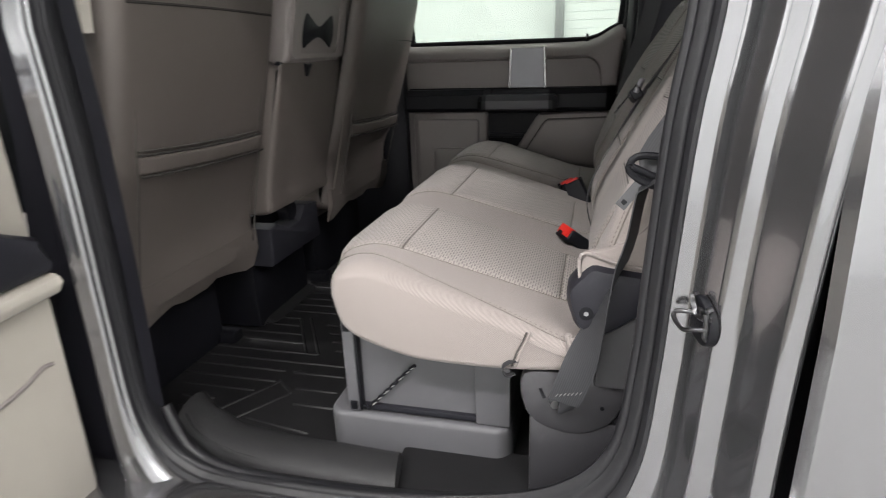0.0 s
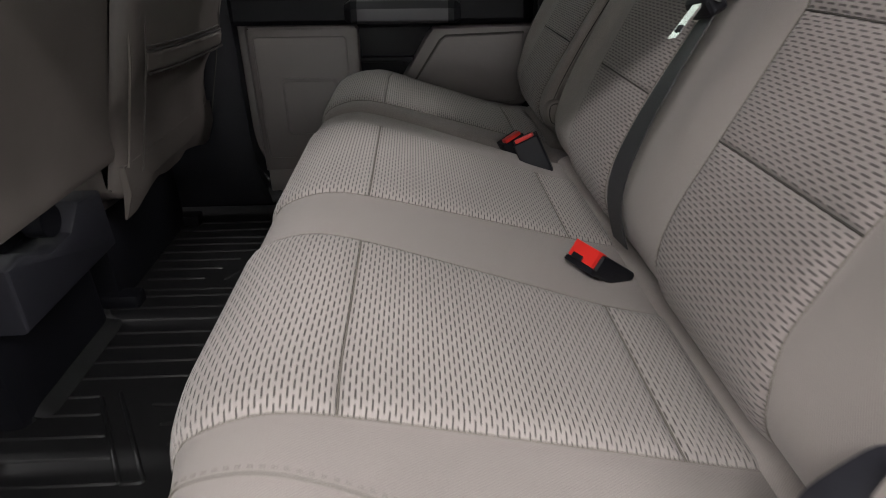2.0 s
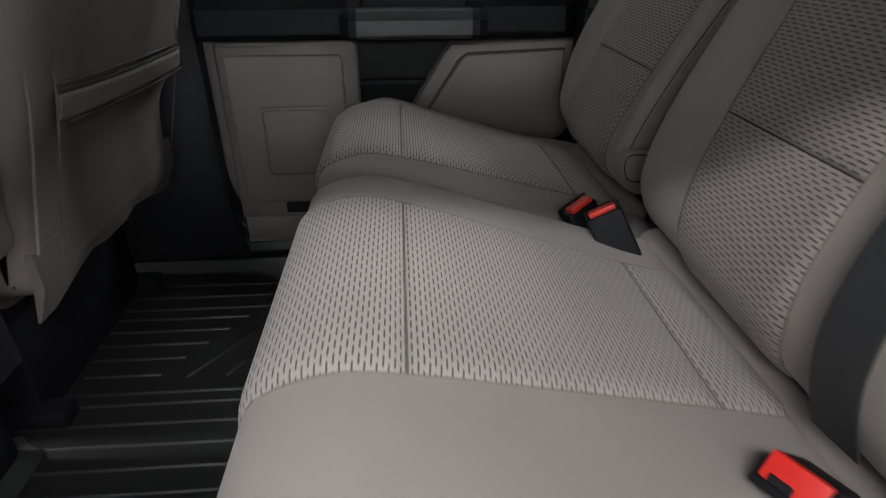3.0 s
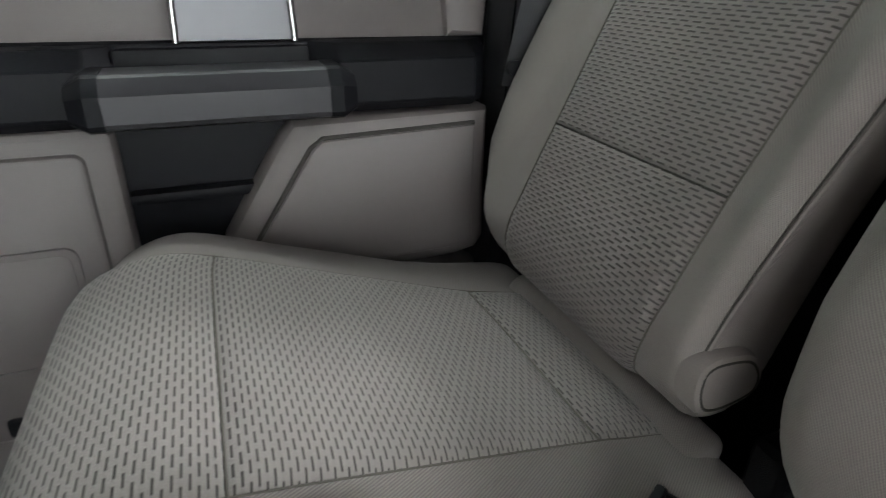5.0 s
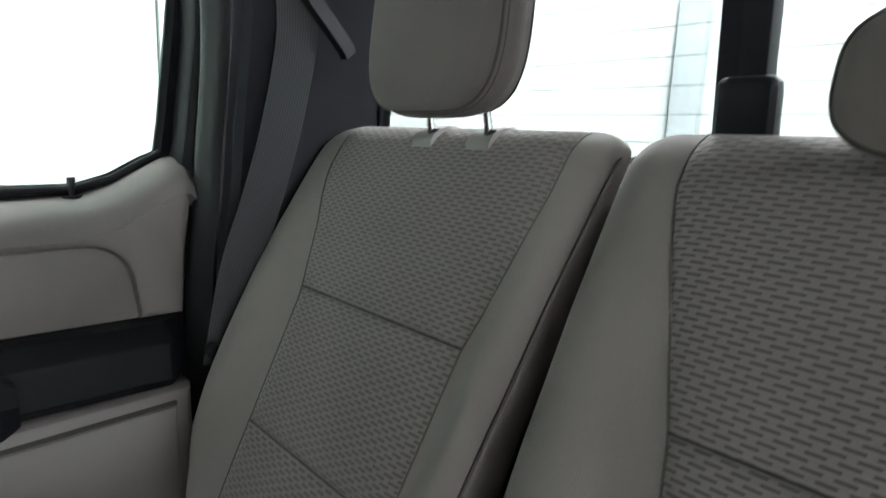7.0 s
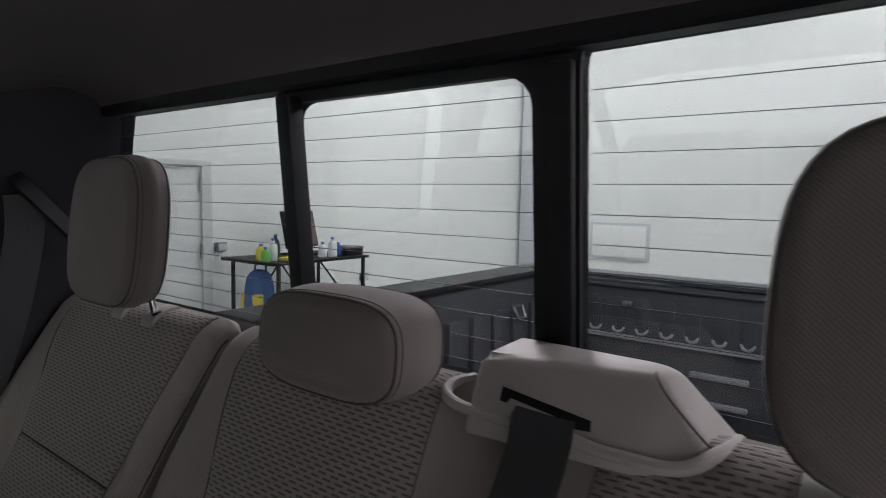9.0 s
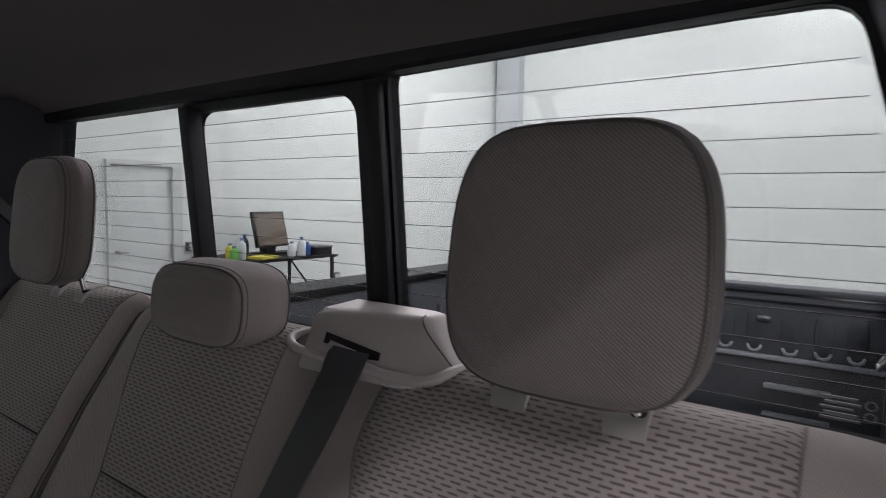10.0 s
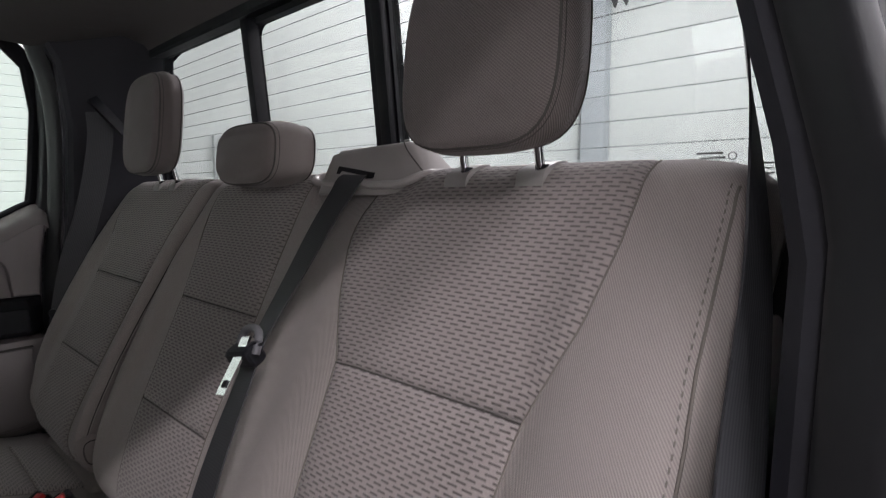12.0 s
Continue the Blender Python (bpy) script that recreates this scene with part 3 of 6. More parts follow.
part("band", boxed((2.365, 3.43, 0.27), (2.42, 3.59, 0.36), 0.01), YELLOW, o)
part("strap", tubed([(2.40, 3.51, 0.44), (2.42, 3.51, 0.54), (2.49, 3.51, 0.54), (2.50, 3.51, 0.44)], 0.008), BLUEBAG, o)

# ---------------------------------------------------------------- truck: body shell
MID = 0.857                       # middle of the cab across its width


def lean(z):
    """How far the cab's side leans in above the belt line."""
    return 0.27 * max(0.0, z - 0.76)


# door opening of the near side: loop of the seal, from above down the rear edge, along the sill and up the front edge
OPEN = [(0.40, 1.10), (0.46, 1.04), (0.485, 0.92), (0.488, 0.75), (0.474, 0.62), (0.464, 0.45), (0.458, 0.33), (0.440, 0.20), (0.385, 0.125),
        (0.28, 0.085), (0.10, 0.06), (-0.12, 0.055), (-0.23, 0.075), (-0.285, 0.16), (-0.292, 0.33), (-0.290, 0.55), (-0.30, 0.78),
        (-0.31, 0.95), (-0.28, 1.06), (-0.18, 1.11), (0.10, 1.12)]
OUTER = [(0.53, 1.17), (0.60, 1.10), (0.617, 0.93), (0.619, 0.75), (0.606, 0.62), (0.596, 0.45), (0.591, 0.30), (0.588, 0.10), (0.57, -0.07),
         (0.42, -0.10), (0.15, -0.07), (-0.10, -0.06), (-0.27, -0.04), (-0.338, 0.08), (-0.338, 0.33), (-0.336, 0.55), (-0.345, 0.78),
         (-0.356, 0.95), (-0.33, 1.10), (-0.20, 1.16), (0.10, 1.18)]
LOOP, RIM = dense_loop(OPEN), dense_loop(OUTER)


def side_frame(steps, mirror=False):
    """The ring of bodywork round a door opening: each step is (outward, y), narrow on the hinge side."""
    bm = bmesh.new()
    rings = []
    for d, y in steps:
        ring = []
        for a, b in zip(LOOP, RIM):
            p = a + (b - a) * (d / 0.131)
            f = lerp_table([(-0.30, 1.0), (-0.10, 0.1), (0.0, 0.0)], a.x)
            yy = y + (max(y, 0.092) - y) * f + lean(p.y)
            ring.append((p.x, 2 * MID - yy if mirror else yy, p.y))
        rings.append(ring)
    return loft(bm, rings, True, False)


JAMB = [(0.012, 0.145), (0.014, 0.112), (0.018, 0.106), (0.022, 0.104), (0.040, 0.102), (0.044, 0.101), (0.047, 0.098), (0.050, 0.093), (0.053, 0.087), (0.0635, 0.059), (0.066, 0.0545), (0.070, 0.0515), (0.081, 0.048), (0.085, 0.0455), (0.088, 0.041),
        (0.095, 0.025), (0.107, -0.003), (0.109, -0.007), (0.112, -0.010), (0.117, -0.012), (0.124, -0.012), (0.129, -0.009), (0.131, 0.0), (0.131, 0.05)]
truck = thing("pickup_truck", (0.5, MID, GROUND), "grey metallic crew cab pickup truck parked in a garage", "pickup truck")
for mir in (False, True):
    part("door_jamb", side_frame(JAMB, mir), PAINT, truck, "grey metallic door jamb", angle=60)
    part("weatherstrip", side_frame([(0.014, 0.152), (0.008, 0.148), (0.003, 0.138), (-0.002, 0.130), (-0.006, 0.123), (-0.0065, 0.117), (-0.003, 0.112), (0.001, 0.1115), (0.003, 0.1135), (0.006, 0.111), (0.009, 0.106), (0.012, 0.1045), (0.015, 0.1055), (0.0165, 0.1075), (0.018, 0.1045), (0.021, 0.099), (0.025, 0.0985), (0.027, 0.102)], mir), SEAL, truck, "dark rubber door seal", angle=50)

# quarter of the cab and the bed side behind the opening
for s in (1, -1):
    def Y(y):
        return y if s == 1 else 2 * MID - y
    bm = bmesh.new()
    rings = []
    for x in (0.598, 0.606, 0.65, 0.745):
        rings.append([(x - 0.02 * (z > 0.9) * (x < 0.61), Y(yy + (0.012 if x == 0.598 else 0)), z) for z, yy in
                      ((-0.3, 0.02), (-0.1, -0.015), (0.15, -0.03), (0.45, -0.032), (0.66, -0.02), (0.74, 0.0), (0.80, 0.02), (1.0, 0.075), (1.12, 0.12))])
    part("cab_corner", loft(bm, rings, False, False), PAINT, truck)
    bm = bmesh.new()
    rings = []
    for x in (0.765, 0.772, 1.2, 1.9, 2.50):
        rings.append([(x, Y(yy), z) for z, yy in ((-0.25, 0.02), (-0.1, -0.02), (0.15, -0.045), (0.45, -0.045), (0.60, -0.03), (0.655, 0.0), (0.665, 0.03), (0.665, 0.12), (0.655, 0.13), (0.20, 0.14), (0.08, 0.15))])
    part("bed_side", loft(bm, rings, False, False), PAINT, truck)
    # liner inside the bed, with upright ribs and a rail cap
    lin = part("bed_liner", boxed((0.80, min(Y(0.132), Y(0.155)), 0.05), (2.38, max(Y(0.132), Y(0.155)), 0.655), 0.004), BEDLINER, truck, "black ribbed bed liner")
    for i in range(11):
        x = 0.88 + i * 0.14
        part("rib", boxed((x, min(Y(0.15), Y(0.175)), 0.10), (x + 0.06, max(Y(0.15), Y(0.175)), 0.56), 0.010), BEDLINER, lin)
    part("rail_cap", boxed((0.80, min(Y(0.02), Y(0.17)), 0.655), (2.45, max(Y(0.02), Y(0.17)), 0.685), 0.012), BLACK, lin)
    for x in (1.0, 2.15):
        part("tie_down", tubed([(x - 0.03, Y(0.178), 0.56), (x - 0.03, Y(0.20), 0.52), (x + 0.03, Y(0.20), 0.52), (x + 0.03, Y(0.178), 0.56)], 0.006), STEEL, lin)
part("bed_floor", boxed((0.78, 0.12, 0.03), (2.42, 2 * MID - 0.12, 0.06), 0.004), BEDLINER, truck)
part("bed_front_wall", boxed((0.78, 0.10, 0.0), (0.81, 2 * MID - 0.10, 0.60), 0.006), BEDLINER, truck)
gate = part("tailgate", boxed((2.42, 0.06, 0.02), (2.47, 2 * MID - 0.06, 0.675), 0.012), PAINT, truck)
inner = part("tailgate_liner", boxed((2.395, 0.13, 0.06), (2.421, 2 * MID - 0.13, 0.66), 0.008), BEDLINER, gate, "black stamped tailgate liner")
part("top_cap", boxed((2.385, 0.05, 0.668), (2.48, 2 * MID - 0.05, 0.69), 0.008), BEDLINER, gate)
# stamped pads with a lip under each, ridges and two long grips; pale colour paints the highlights on them
for y in [0.245, 0.332, 0.423] + [0.526 + i * 0.0885 for i in range(11)]:
    part("pad", prism(rounded(y - 0.026, 0.475, y + 0.026, 0.605, 0.024), YZ, 2.396, 2.389, 0.003), BEDLINER, gate)
    part("lip", tubed(smooth_loop([(2.391, y - 0.021, 0.487), (2.382, y - 0.014, 0.476), (2.379, y, 0.471), (2.382, y + 0.014, 0.476), (2.391, y + 0.021, 0.487)], 12, False), 0.0055, 8), LIPSHEEN, gate)
for z, h in ((0.640, 0.012), (0.445, 0.016), (0.16, 0.016)):
    part("ridge", boxed((2.376, 0.17, z), (2.4, 2 * MID - 0.17, z + h), 0.006), LIPSHEEN if z == 0.445 else BEDLINER, gate)
for y in (0.302, 0.78, 1.22):
    for z in (0.35, 0.253):
        part("grip", boxed((2.372, y, z), (2.4, y + 0.19, z + 0.018), 0.008), LIPSHEEN, gate)
for y in (0.5, 1.2):
    part("latch_plate", boxed((2.374, y - 0.02, 0.57), (2.398, y + 0.02, 0.59), 0.006), STEEL, gate)
# chassis block and wheels hold the body up
part("underbody", boxed((-1.9, 0.16, -0.28), (2.35, 2 * MID - 0.16, -0.055), 0.02), BLACK, truck)
for x in (-1.75, 1.75):
    for y in (0.02, 2 * MID - 0.27):
        bm = bmesh.new()
        loft(bm, [[(x + r * math.cos(a * math.pi / 16), yy, GROUND + 0.38 + r * math.sin(a * math.pi / 16)) for a in range(32)] for r, yy in ((0.22, y), (0.36, y + 0.01), (0.38, y + 0.05), (0.38, y + 0.20), (0.36, y + 0.24), (0.22, y + 0.25))])
        wheel = part("wheel", bm, RUBBER, truck, "black tyre")
        bm = bmesh.new()
        loft(bm, [[(x + r * math.cos(a * math.pi / 12), yy, GROUND + 0.38 + r * math.sin(a * math.pi / 12)) for a in range(24)] for r, yy in ((0.215, y - 0.004), (0.06, y + 0.02), (0.06, y + 0.23), (0.215, y + 0.254))])
        part("rim", bm, SATIN, wheel)

# rear wall of the cab below the glass, roof and the closed front
part("back_panel", boxed((0.705, 0.03, -0.06), (0.745, 2 * MID - 0.03, 0.762), 0.006), PAINT, truck)
part("sill", boxed((-1.9, -0.02, -0.12), (0.62, 0.13, 0.045), 0.02), PAINT, truck)
part("sill", boxed((-1.9, 2 * MID - 0.13, -0.12), (0.62, 2 * MID + 0.02, 0.045), 0.02), PAINT, truck)
bm = bmesh.new()
rings = []
for x, dz, w in ((0.735, -0.03, 0.0), (0.70, 0.0, 0.0), (0.3, 0.03, 0.0), (-0.4, 0.045, 0), (-1.2, 0.03, 0), (-1.45, -0.04, 0)):
    rings.append([(x, MID + (MID - 0.16) * k, 1.155 + dz - 0.05 * abs(k) ** 4) for k in [i / 8 - 1 for i in range(17)]])
part("roof", loft(bm, rings, False, False), PAINT, truck)
for s in (1, -1):
    def Y(y):
        return y if s == 1 else 2 * MID - y
    part("front_pillar", tubed([(-1.45, Y(0.17), 1.10), (-1.9, Y(0.09), 0.72)], 0.04), PAINT, truck)
    part("front_fender", boxed((-3.2, min(Y(-0.03), Y(0.03)), -0.2), (-1.9, max(Y(-0.03), Y(0.03)), 0.66), 0.02), PAINT, truck)
part("front_door", boxed((-1.9, 2 * MID - 0.1, -0.05), (-0.46, 2 * MID + 0.02, 0.70), 0.02), PAINT, truck)
part("front_door", boxed((-1.9, -0.02, -0.05), (-0.46, 0.1, 0.70), 0.02), PAINT, truck)
part("dashboard", boxed((-1.95, 0.1, 0.0), (-1.55, 2 * MID - 0.1, 0.66), 0.04), BLACK, truck)
part("hood", boxed((-3.2, 0.0, 0.60), (-1.85, 2 * MID, 0.68), 0.03), PAINT, truck)

# striker on the near jamb
st = part("striker_plate", prism(smooth_loop([(0.086, 0.442), (0.078, 0.448), (0.066, 0.444), (0.052, 0.434), (0.044, 0.420), (0.044, 0.396), (0.055, 0.384), (0.070, 0.386), (0.084, 0.396), (0.087, 0.418)], 36), lambda p, h: Vector((0.552 - h - 0.39 * p[0], p[0], p[1])), 0.0, 0.011, 0.002), BLACK, truck, "dark steel door striker plate")
part("striker_loop", tubed(smooth_loop([(0.520, 0.078, 0.421), (0.502, 0.085, 0.420), (0.490, 0.090, 0.418), (0.486, 0.090, 0.413), (0.487, 0.081, 0.408), (0.494, 0.064, 0.404), (0.499, 0.056, 0.406), (0.506, 0.050, 0.410), (0.522, 0.044, 0.414)], 40, False), 0.0034), DARKSTEEL, st)
part("striker_strap", ribbon(smooth_loop([(0.512, 0.082, 0.449), (0.506, 0.077, 0.448), (0.507, 0.072, 0.438), (0.511, 0.061, 0.427), (0.517, 0.047, 0.427), (0.526, 0.044, 0.428)], 24, False), (0.75, -0.3, 0.45), 0.0065, 0.0035), DARKSTEEL, st)
part("bolt", tubed([(0.525, 0.066, 0.429), (0.511, 0.061, 0.431)], 0.0068, 12), DARKSTEEL, st)
part("bolt_socket", tubed([(0.512, 0.0613, 0.431), (0.5102, 0.0607, 0.431)], 0.0034, 6), BLACK, st)
part("striker_tab", tubed(smooth_loop([(0.526, 0.050, 0.440), (0.519, 0.047, 0.436), (0.520, 0.045, 0.420), (0.520, 0.047, 0.402), (0.526, 0.052, 0.394)], 16, False), 0.0040, 8), DARKSTEEL, st)
hub = Vector((0.512, 0.066, 0.416)) - ORIGIN[truck.name]
st.matrix_basis = Matrix.Translation(hub) @ Matrix.Scale(0.8, 4) @ Matrix.Translation(-hub)

# ---------------------------------------------------------------- cab interior: floor, headliner, pillars
floor = structure("floor", boxed((-1.6, 0.13, -0.05), (0.71, 2 * MID - 0.13, -0.006), 0.0), CARPET, "black carpeted cab floor", "floor", False)
bm = bmesh.new()
rings = []
for x, z in ((0.655, 1.075), (0.64, 1.092), (0.60, 1.105), (0.45, 1.118), (0.2, 1.128), (-0.3, 1.135), (-1.0, 1.125), (-1.4, 1.07)):
    rings.append([(x, MID + (MID - (0.235 if x < 0.6 else 0.262)) * k, z - (0.055 if x < 0.5 else 0.003) * abs(k) ** 5) for k in [i / 10 - 1 for i in range(21)]])
structure("headliner", loft(bm, rings, False, False), LINER, "dark taupe cloth headliner under the roof", "headliner")

for mir in (False, True):
    def Y(y):
        return 2 * MID - y if mir else y
    # trim of the rear pillar: from the seal back to the rear glass
    bm = bmesh.new()
    rings = []
    for z in [0.02 + i * 0.06 for i in range(19)]:
        x0 = lerp_table([(0.0, 0.40), (0.12, 0.40), (0.2, 0.452), (0.33, 0.470), (0.45, 0.476), (0.62, 0.486), (0.75, 0.50), (0.92, 0.497), (1.04, 0.475), (1.12, 0.42)], z)
        y0 = 0.168 + lean(z)
        yw = lerp_table([(0.0, 0.16), (0.78, 0.205), (0.87, 0.222), (0.98, 0.25), (1.07, 0.283), (1.12, 0.30)], z)
        rings.append([(x0 + 0.012, Y(y0 - 0.03), z), (x0 + 0.012, Y(y0 - 0.006), z), (x0 + 0.020, Y(y0 + 0.004), z), (x0 + 0.06, Y(y0 + 0.008), z), (0.60, Y((y0 + yw) / 2 + 0.004), z), (0.645 + 0.1 * (1.07 - z) * (z > 0.7), Y(yw - 0.004), z), (0.668 + 0.1 * (1.07 - z) * (z > 0.7), Y(yw), z), (0.705 + 0.06 * (1.07 - z) * (z > 0.7), Y(yw - 0.01), z)])
    ob = structure("rear_pillar_trim", loft(bm, rings, False, False), PILLAR, "dark grey plastic trim of the rear pillar", "pillar trim")
    # trim of the middle pillar
    bm = bmesh.new()
    rings = []
    for z, xa, xb, y in ((-0.01, -0.66, -0.26, 0.13), (0.03, -0.62, -0.272, 0.135), (0.08, -0.585, -0.285, 0.15), (0.2, -0.52, -0.292, 0.16), (0.4, -0.46, -0.29, 0.165), (0.6, -0.435, -0.292, 0.168), (0.78, -0.43, -0.30, 0.17), (0.95, -0.43, -0.312, 0.225), (1.10, -0.46, -0.29, 0.27)):
        rings.append([(xb + 0.005, Y(y - 0.035), z), (xb + 0.002, Y(y - 0.004), z), (xb - 0.012, Y(y + 0.006), z), ((xa + xb) / 2, Y(y + 0.018), z), (xa + 0.012, Y(y + 0.006), z), (xa, Y(y - 0.03), z)])
    structure("middle_pillar_trim", loft(bm, rings, False, False), PILLAR, "dark grey plastic trim of the middle pillar", "pillar trim")

# lower rear wall behind the seat
structure("wall_rear", boxed((0.672, 0.15, 0.0), (0.70, 2 * MID - 0.15, 0.775), 0.004), BLACK, "black panel behind the rear seat", "wall")
structure("wall_front", boxed((-1.60, 0.13, -0.02), (-1.56, 2 * MID - 0.13, 0.5)), CARPET, "black carpeted front bulkhead", "wall", False)

# ---------------------------------------------------------------- rear window with sliding middle pane
WX = 0.678
rw = tagged(thing("window_rear", (WX, MID, 1.07), "three-part rear cab window with black frames and heating wires", "window"), kind="structure")


def side_quad(y_top, y_bot, inner, z0=0.765, z1=1.072, r=0.018):
    """Pane outline in y and z whose outer side slopes."""
    pts = [(inner, z1), (y_top, z1 - 0.004), (y_bot, z0), (inner, z0)]
    out = []
    for i in range(4):
        p, a, b = Vector(pts[i]), Vector(pts[i - 1]), Vector(pts[(i + 1) % 4])
        for k in range(5):
            t = k / 4
            q = (p + (a - p).normalized() * r).lerp(p, t).lerp(p.lerp(p + (b - p).normalized() * r, t), t)
            out.append(q)
    return out


near_pane = side_quad(0.287, 0.205, 0.678, z1=1.078, r=0.022)
far_pane = side_quad(2 * MID - 0.268, 2 * MID - 0.205, 1.046, r=0.010)
mid_pane = rounded(0.716, 0.765, 1.019, 1.055, 0.026, 4)
outer = [Vector(p) for p in ((0.20, 0.74), (2 * MID - 0.20, 0.74), (2 * MID - 0.20, 0.90), (2 * MID - 0.250, 1.085), (0.262, 1.092), (0.20, 0.90))]


def plate_with_holes(out, holes, x0, x1):
    """A flat plate with through holes, by scan-filling its outlines."""
    bm = bmesh.new()
    es = []
    for lp in [out] + holes:
        vs = [bm.verts.new((x0, p[0], p[1])) for p in lp]
        es += [bm.edges.new((vs[i], vs[(i + 1) % len(vs)])) for i in range(len(vs))]
    r = bmesh.ops.triangle_fill(bm, edges=es, use_beauty=True)
    fs = [g for g in r["geom"] if isinstance(g, bmesh.types.BMFace)]
    ex = bmesh.ops.extrude_face_region(bm, geom=fs)
    bmesh.ops.translate(bm, verts=[v for v in ex["geom"] if isinstance(v, bmesh.types.BMVert)], vec=(x1 - x0, 0, 0))
    return bm


# black surround of the glass and the frame of the slider
part("window_frame", plate_with_holes(outer, [near_pane, far_pane, rounded(0.684, 0.755, 1.038, 1.060, 0.012, 4)], WX - 0.004, WX + 0.014), BLACK, rw, "glossy black window surround", False)
slider = part("slider_frame", frame_of(rounded(0.682, 0.757, 1.040, 1.062, 0.012, 4), mid_pane, YZ, WX - 0.012, WX + 0.006), BLACK, rw, "black sliding sash")
part("stile", boxed((WX - 0.018, 0.679, 0.757), (WX - 0.008, 0.700, 1.062), 0.003), BLACK, slider)
part("stile", boxed((WX - 0.030, 0.999, 0.757), (WX - 0.008, 1.020, 1.062), 0.003), BLACK, slider)
part("handle", boxed((WX - 0.056, 0.983, 0.772), (WX - 0.034, 1.027, 0.847), 0.010, 3), BLACK, slider, "black slider latch")
part("header_rail", loft(bmesh.new(), [[(0.650, y, z + 0.004), (0.654, y, z), (0.691, y, z), (0.695, y, z + 0.004), (0.695, y, 1.094), (0.650, y, 1.094)] for y, z in ((0.24, 1.0765), (0.45, 1.073), (0.70, 1.068), (2 * MID - 0.24, 1.068))]), BLACK, rw)
part("lower_rail", boxed((0.655, 0.19, 0.752), (0.695, 2 * MID - 0.19, 0.778), 0.005), CARPET, rw)
for nm, lp in (("pane", near_pane), ("pane", mid_pane), ("pane", far_pane)):
    bm = bmesh.new()
    loft(bm, [[(WX + 0.002, p[0], p[1]) for p in lp], [(WX + 0.006, p[0], p[1]) for p in lp]])
    g = part(nm, bm, GLASS, rw, "clear tempered glass", False)
    g.visible_shadow = False
for i in range(11):
    z = 1.0385 - i * 0.0245
    for ya, yb in ((lerp_table([(0.765, 0.212), (1.068, 0.292)], z), 0.668), (0.716, 1.018), (1.05, 2 * MID - lerp_table([(0.765, 0.212), (1.068, 0.292)], z))):
        part("heating_wire", boxed((WX + 0.0005, ya, z - 0.00028), (WX + 0.0015, yb, z + 0.00028)), BLACK, rw, smooth=False)
for i in range(5):
    part("print_line", boxed((WX + 0.0004, 0.269 + 0.002 * (i % 3), 0.7905 + i * 0.0040), (WX + 0.0014, 0.293 - 0.0025 * (i % 2), 0.7922 + i * 0.0040)), DECAL, rw, "dark printed marking", False)
for z in (0.796, 0.8045):
    part("print_ring", tubed([(WX + 0.001, 0.2635 + 0.0032 * math.cos(k * math.pi / 6), z + 0.0032 * math.sin(k * math.pi / 6)) for k in range(12)], 0.0005, 5, True), DECAL, rw, "small printed approval ring")
for i in range(3):
    part("print_line", boxed((WX + 0.0004, 0.231 + 0.002 * (i % 2), 0.7885 + i * 0.0042), (WX + 0.0014, 0.243, 0.7900 + i * 0.0042)), DECAL, rw, smooth=False)
rw.rotation_euler = (0, -math.atan(0.10), 0)

# ---------------------------------------------------------------- closed rear door of the far side
fd = tagged(thing("door_far", (0.1, 1.64, 0.05), "closed rear cab door with taupe and black trim", "door"), kind="structure")
part("door_shell", boxed((-0.285, 1.66, 0.04), (0.50, 1.72, 0.69), 0.01), PAINT, fd)
part("door_edge", prism([(0.440, 0.06), (0.50, 0.06), (0.505, 0.60), (0.515, 0.80), (0.510, 0.96), (0.49, 1.03), (0.47, 1.03), (0.478, 0.90), (0.474, 0.77), (0.440, 0.60)], lambda p, h: Vector((p[0], h - lean(p[1]), p[1])), 1.70, 1.612, 0.006), BLACK, fd, "black rear edge of the door")
# carrier: one taupe board, its rear end rising towards the pillar
carrier = [(-0.30, 0.07), (0.455, 0.07), (0.462, 0.50), (0.468, 0.64), (0.480, 0.715), (0.470, 0.724), (0.452, 0.722), (0.43, 0.710), (0.395, 0.690), (0.36, 0.676), (0.30, 0.672), (-0.30, 0.676)]
part("door_board", prism(carrier, XZ, 1.655, 1.604, 0.008), TRIM, fd)
bm = bmesh.new()
loft(bm, [[(x, 1.658, z), (x, 1.634, z - 0.003), (x, 1.614, z - 0.009), (x, 1.600, z - 0.018), (x, 1.591, z - 0.030), (x, 1.5868, z - 0.044), (x, 1.600, z - 0.055), (x, 1.658, z - 0.055)] for x, z in
          [(-0.30, 0.708), (0.0, 0.705), (0.30, 0.703), (0.36, 0.706), (0.395, 0.717), (0.43, 0.738), (0.455, 0.752), (0.472, 0.754), (0.481, 0.746)]])
part("sill_ledge", bm, TRIM, fd)
# overhanging upper rim, which rounds down beside the scooped panel
RIM_IN = [(0.352 + 0.050 * math.sin(k * math.pi / 12), 0.600 + 0.050 * math.cos(k * math.pi / 12)) for k in range(7)]
part("upper_rim", prism([(-0.30, 0.650)] + RIM_IN + [(0.408, 0.556), (0.460, 0.556), (0.466, 0.64), (0.477, 0.712), (0.467, 0.721), (0.45, 0.719), (0.43, 0.708), (0.395, 0.688), (0.36, 0.676), (0.30, 0.672), (-0.30, 0.676)], XZ, 1.612, 1.588, 0.010), TRIM, fd, "taupe rim over the scooped panel")
part("upper_panel", prism(rounded(-0.29, 0.552, 0.41, 0.656, 0.012), XZ, 1.610, 1.600, 0.002), TRIM, fd, "taupe scooped upper panel")
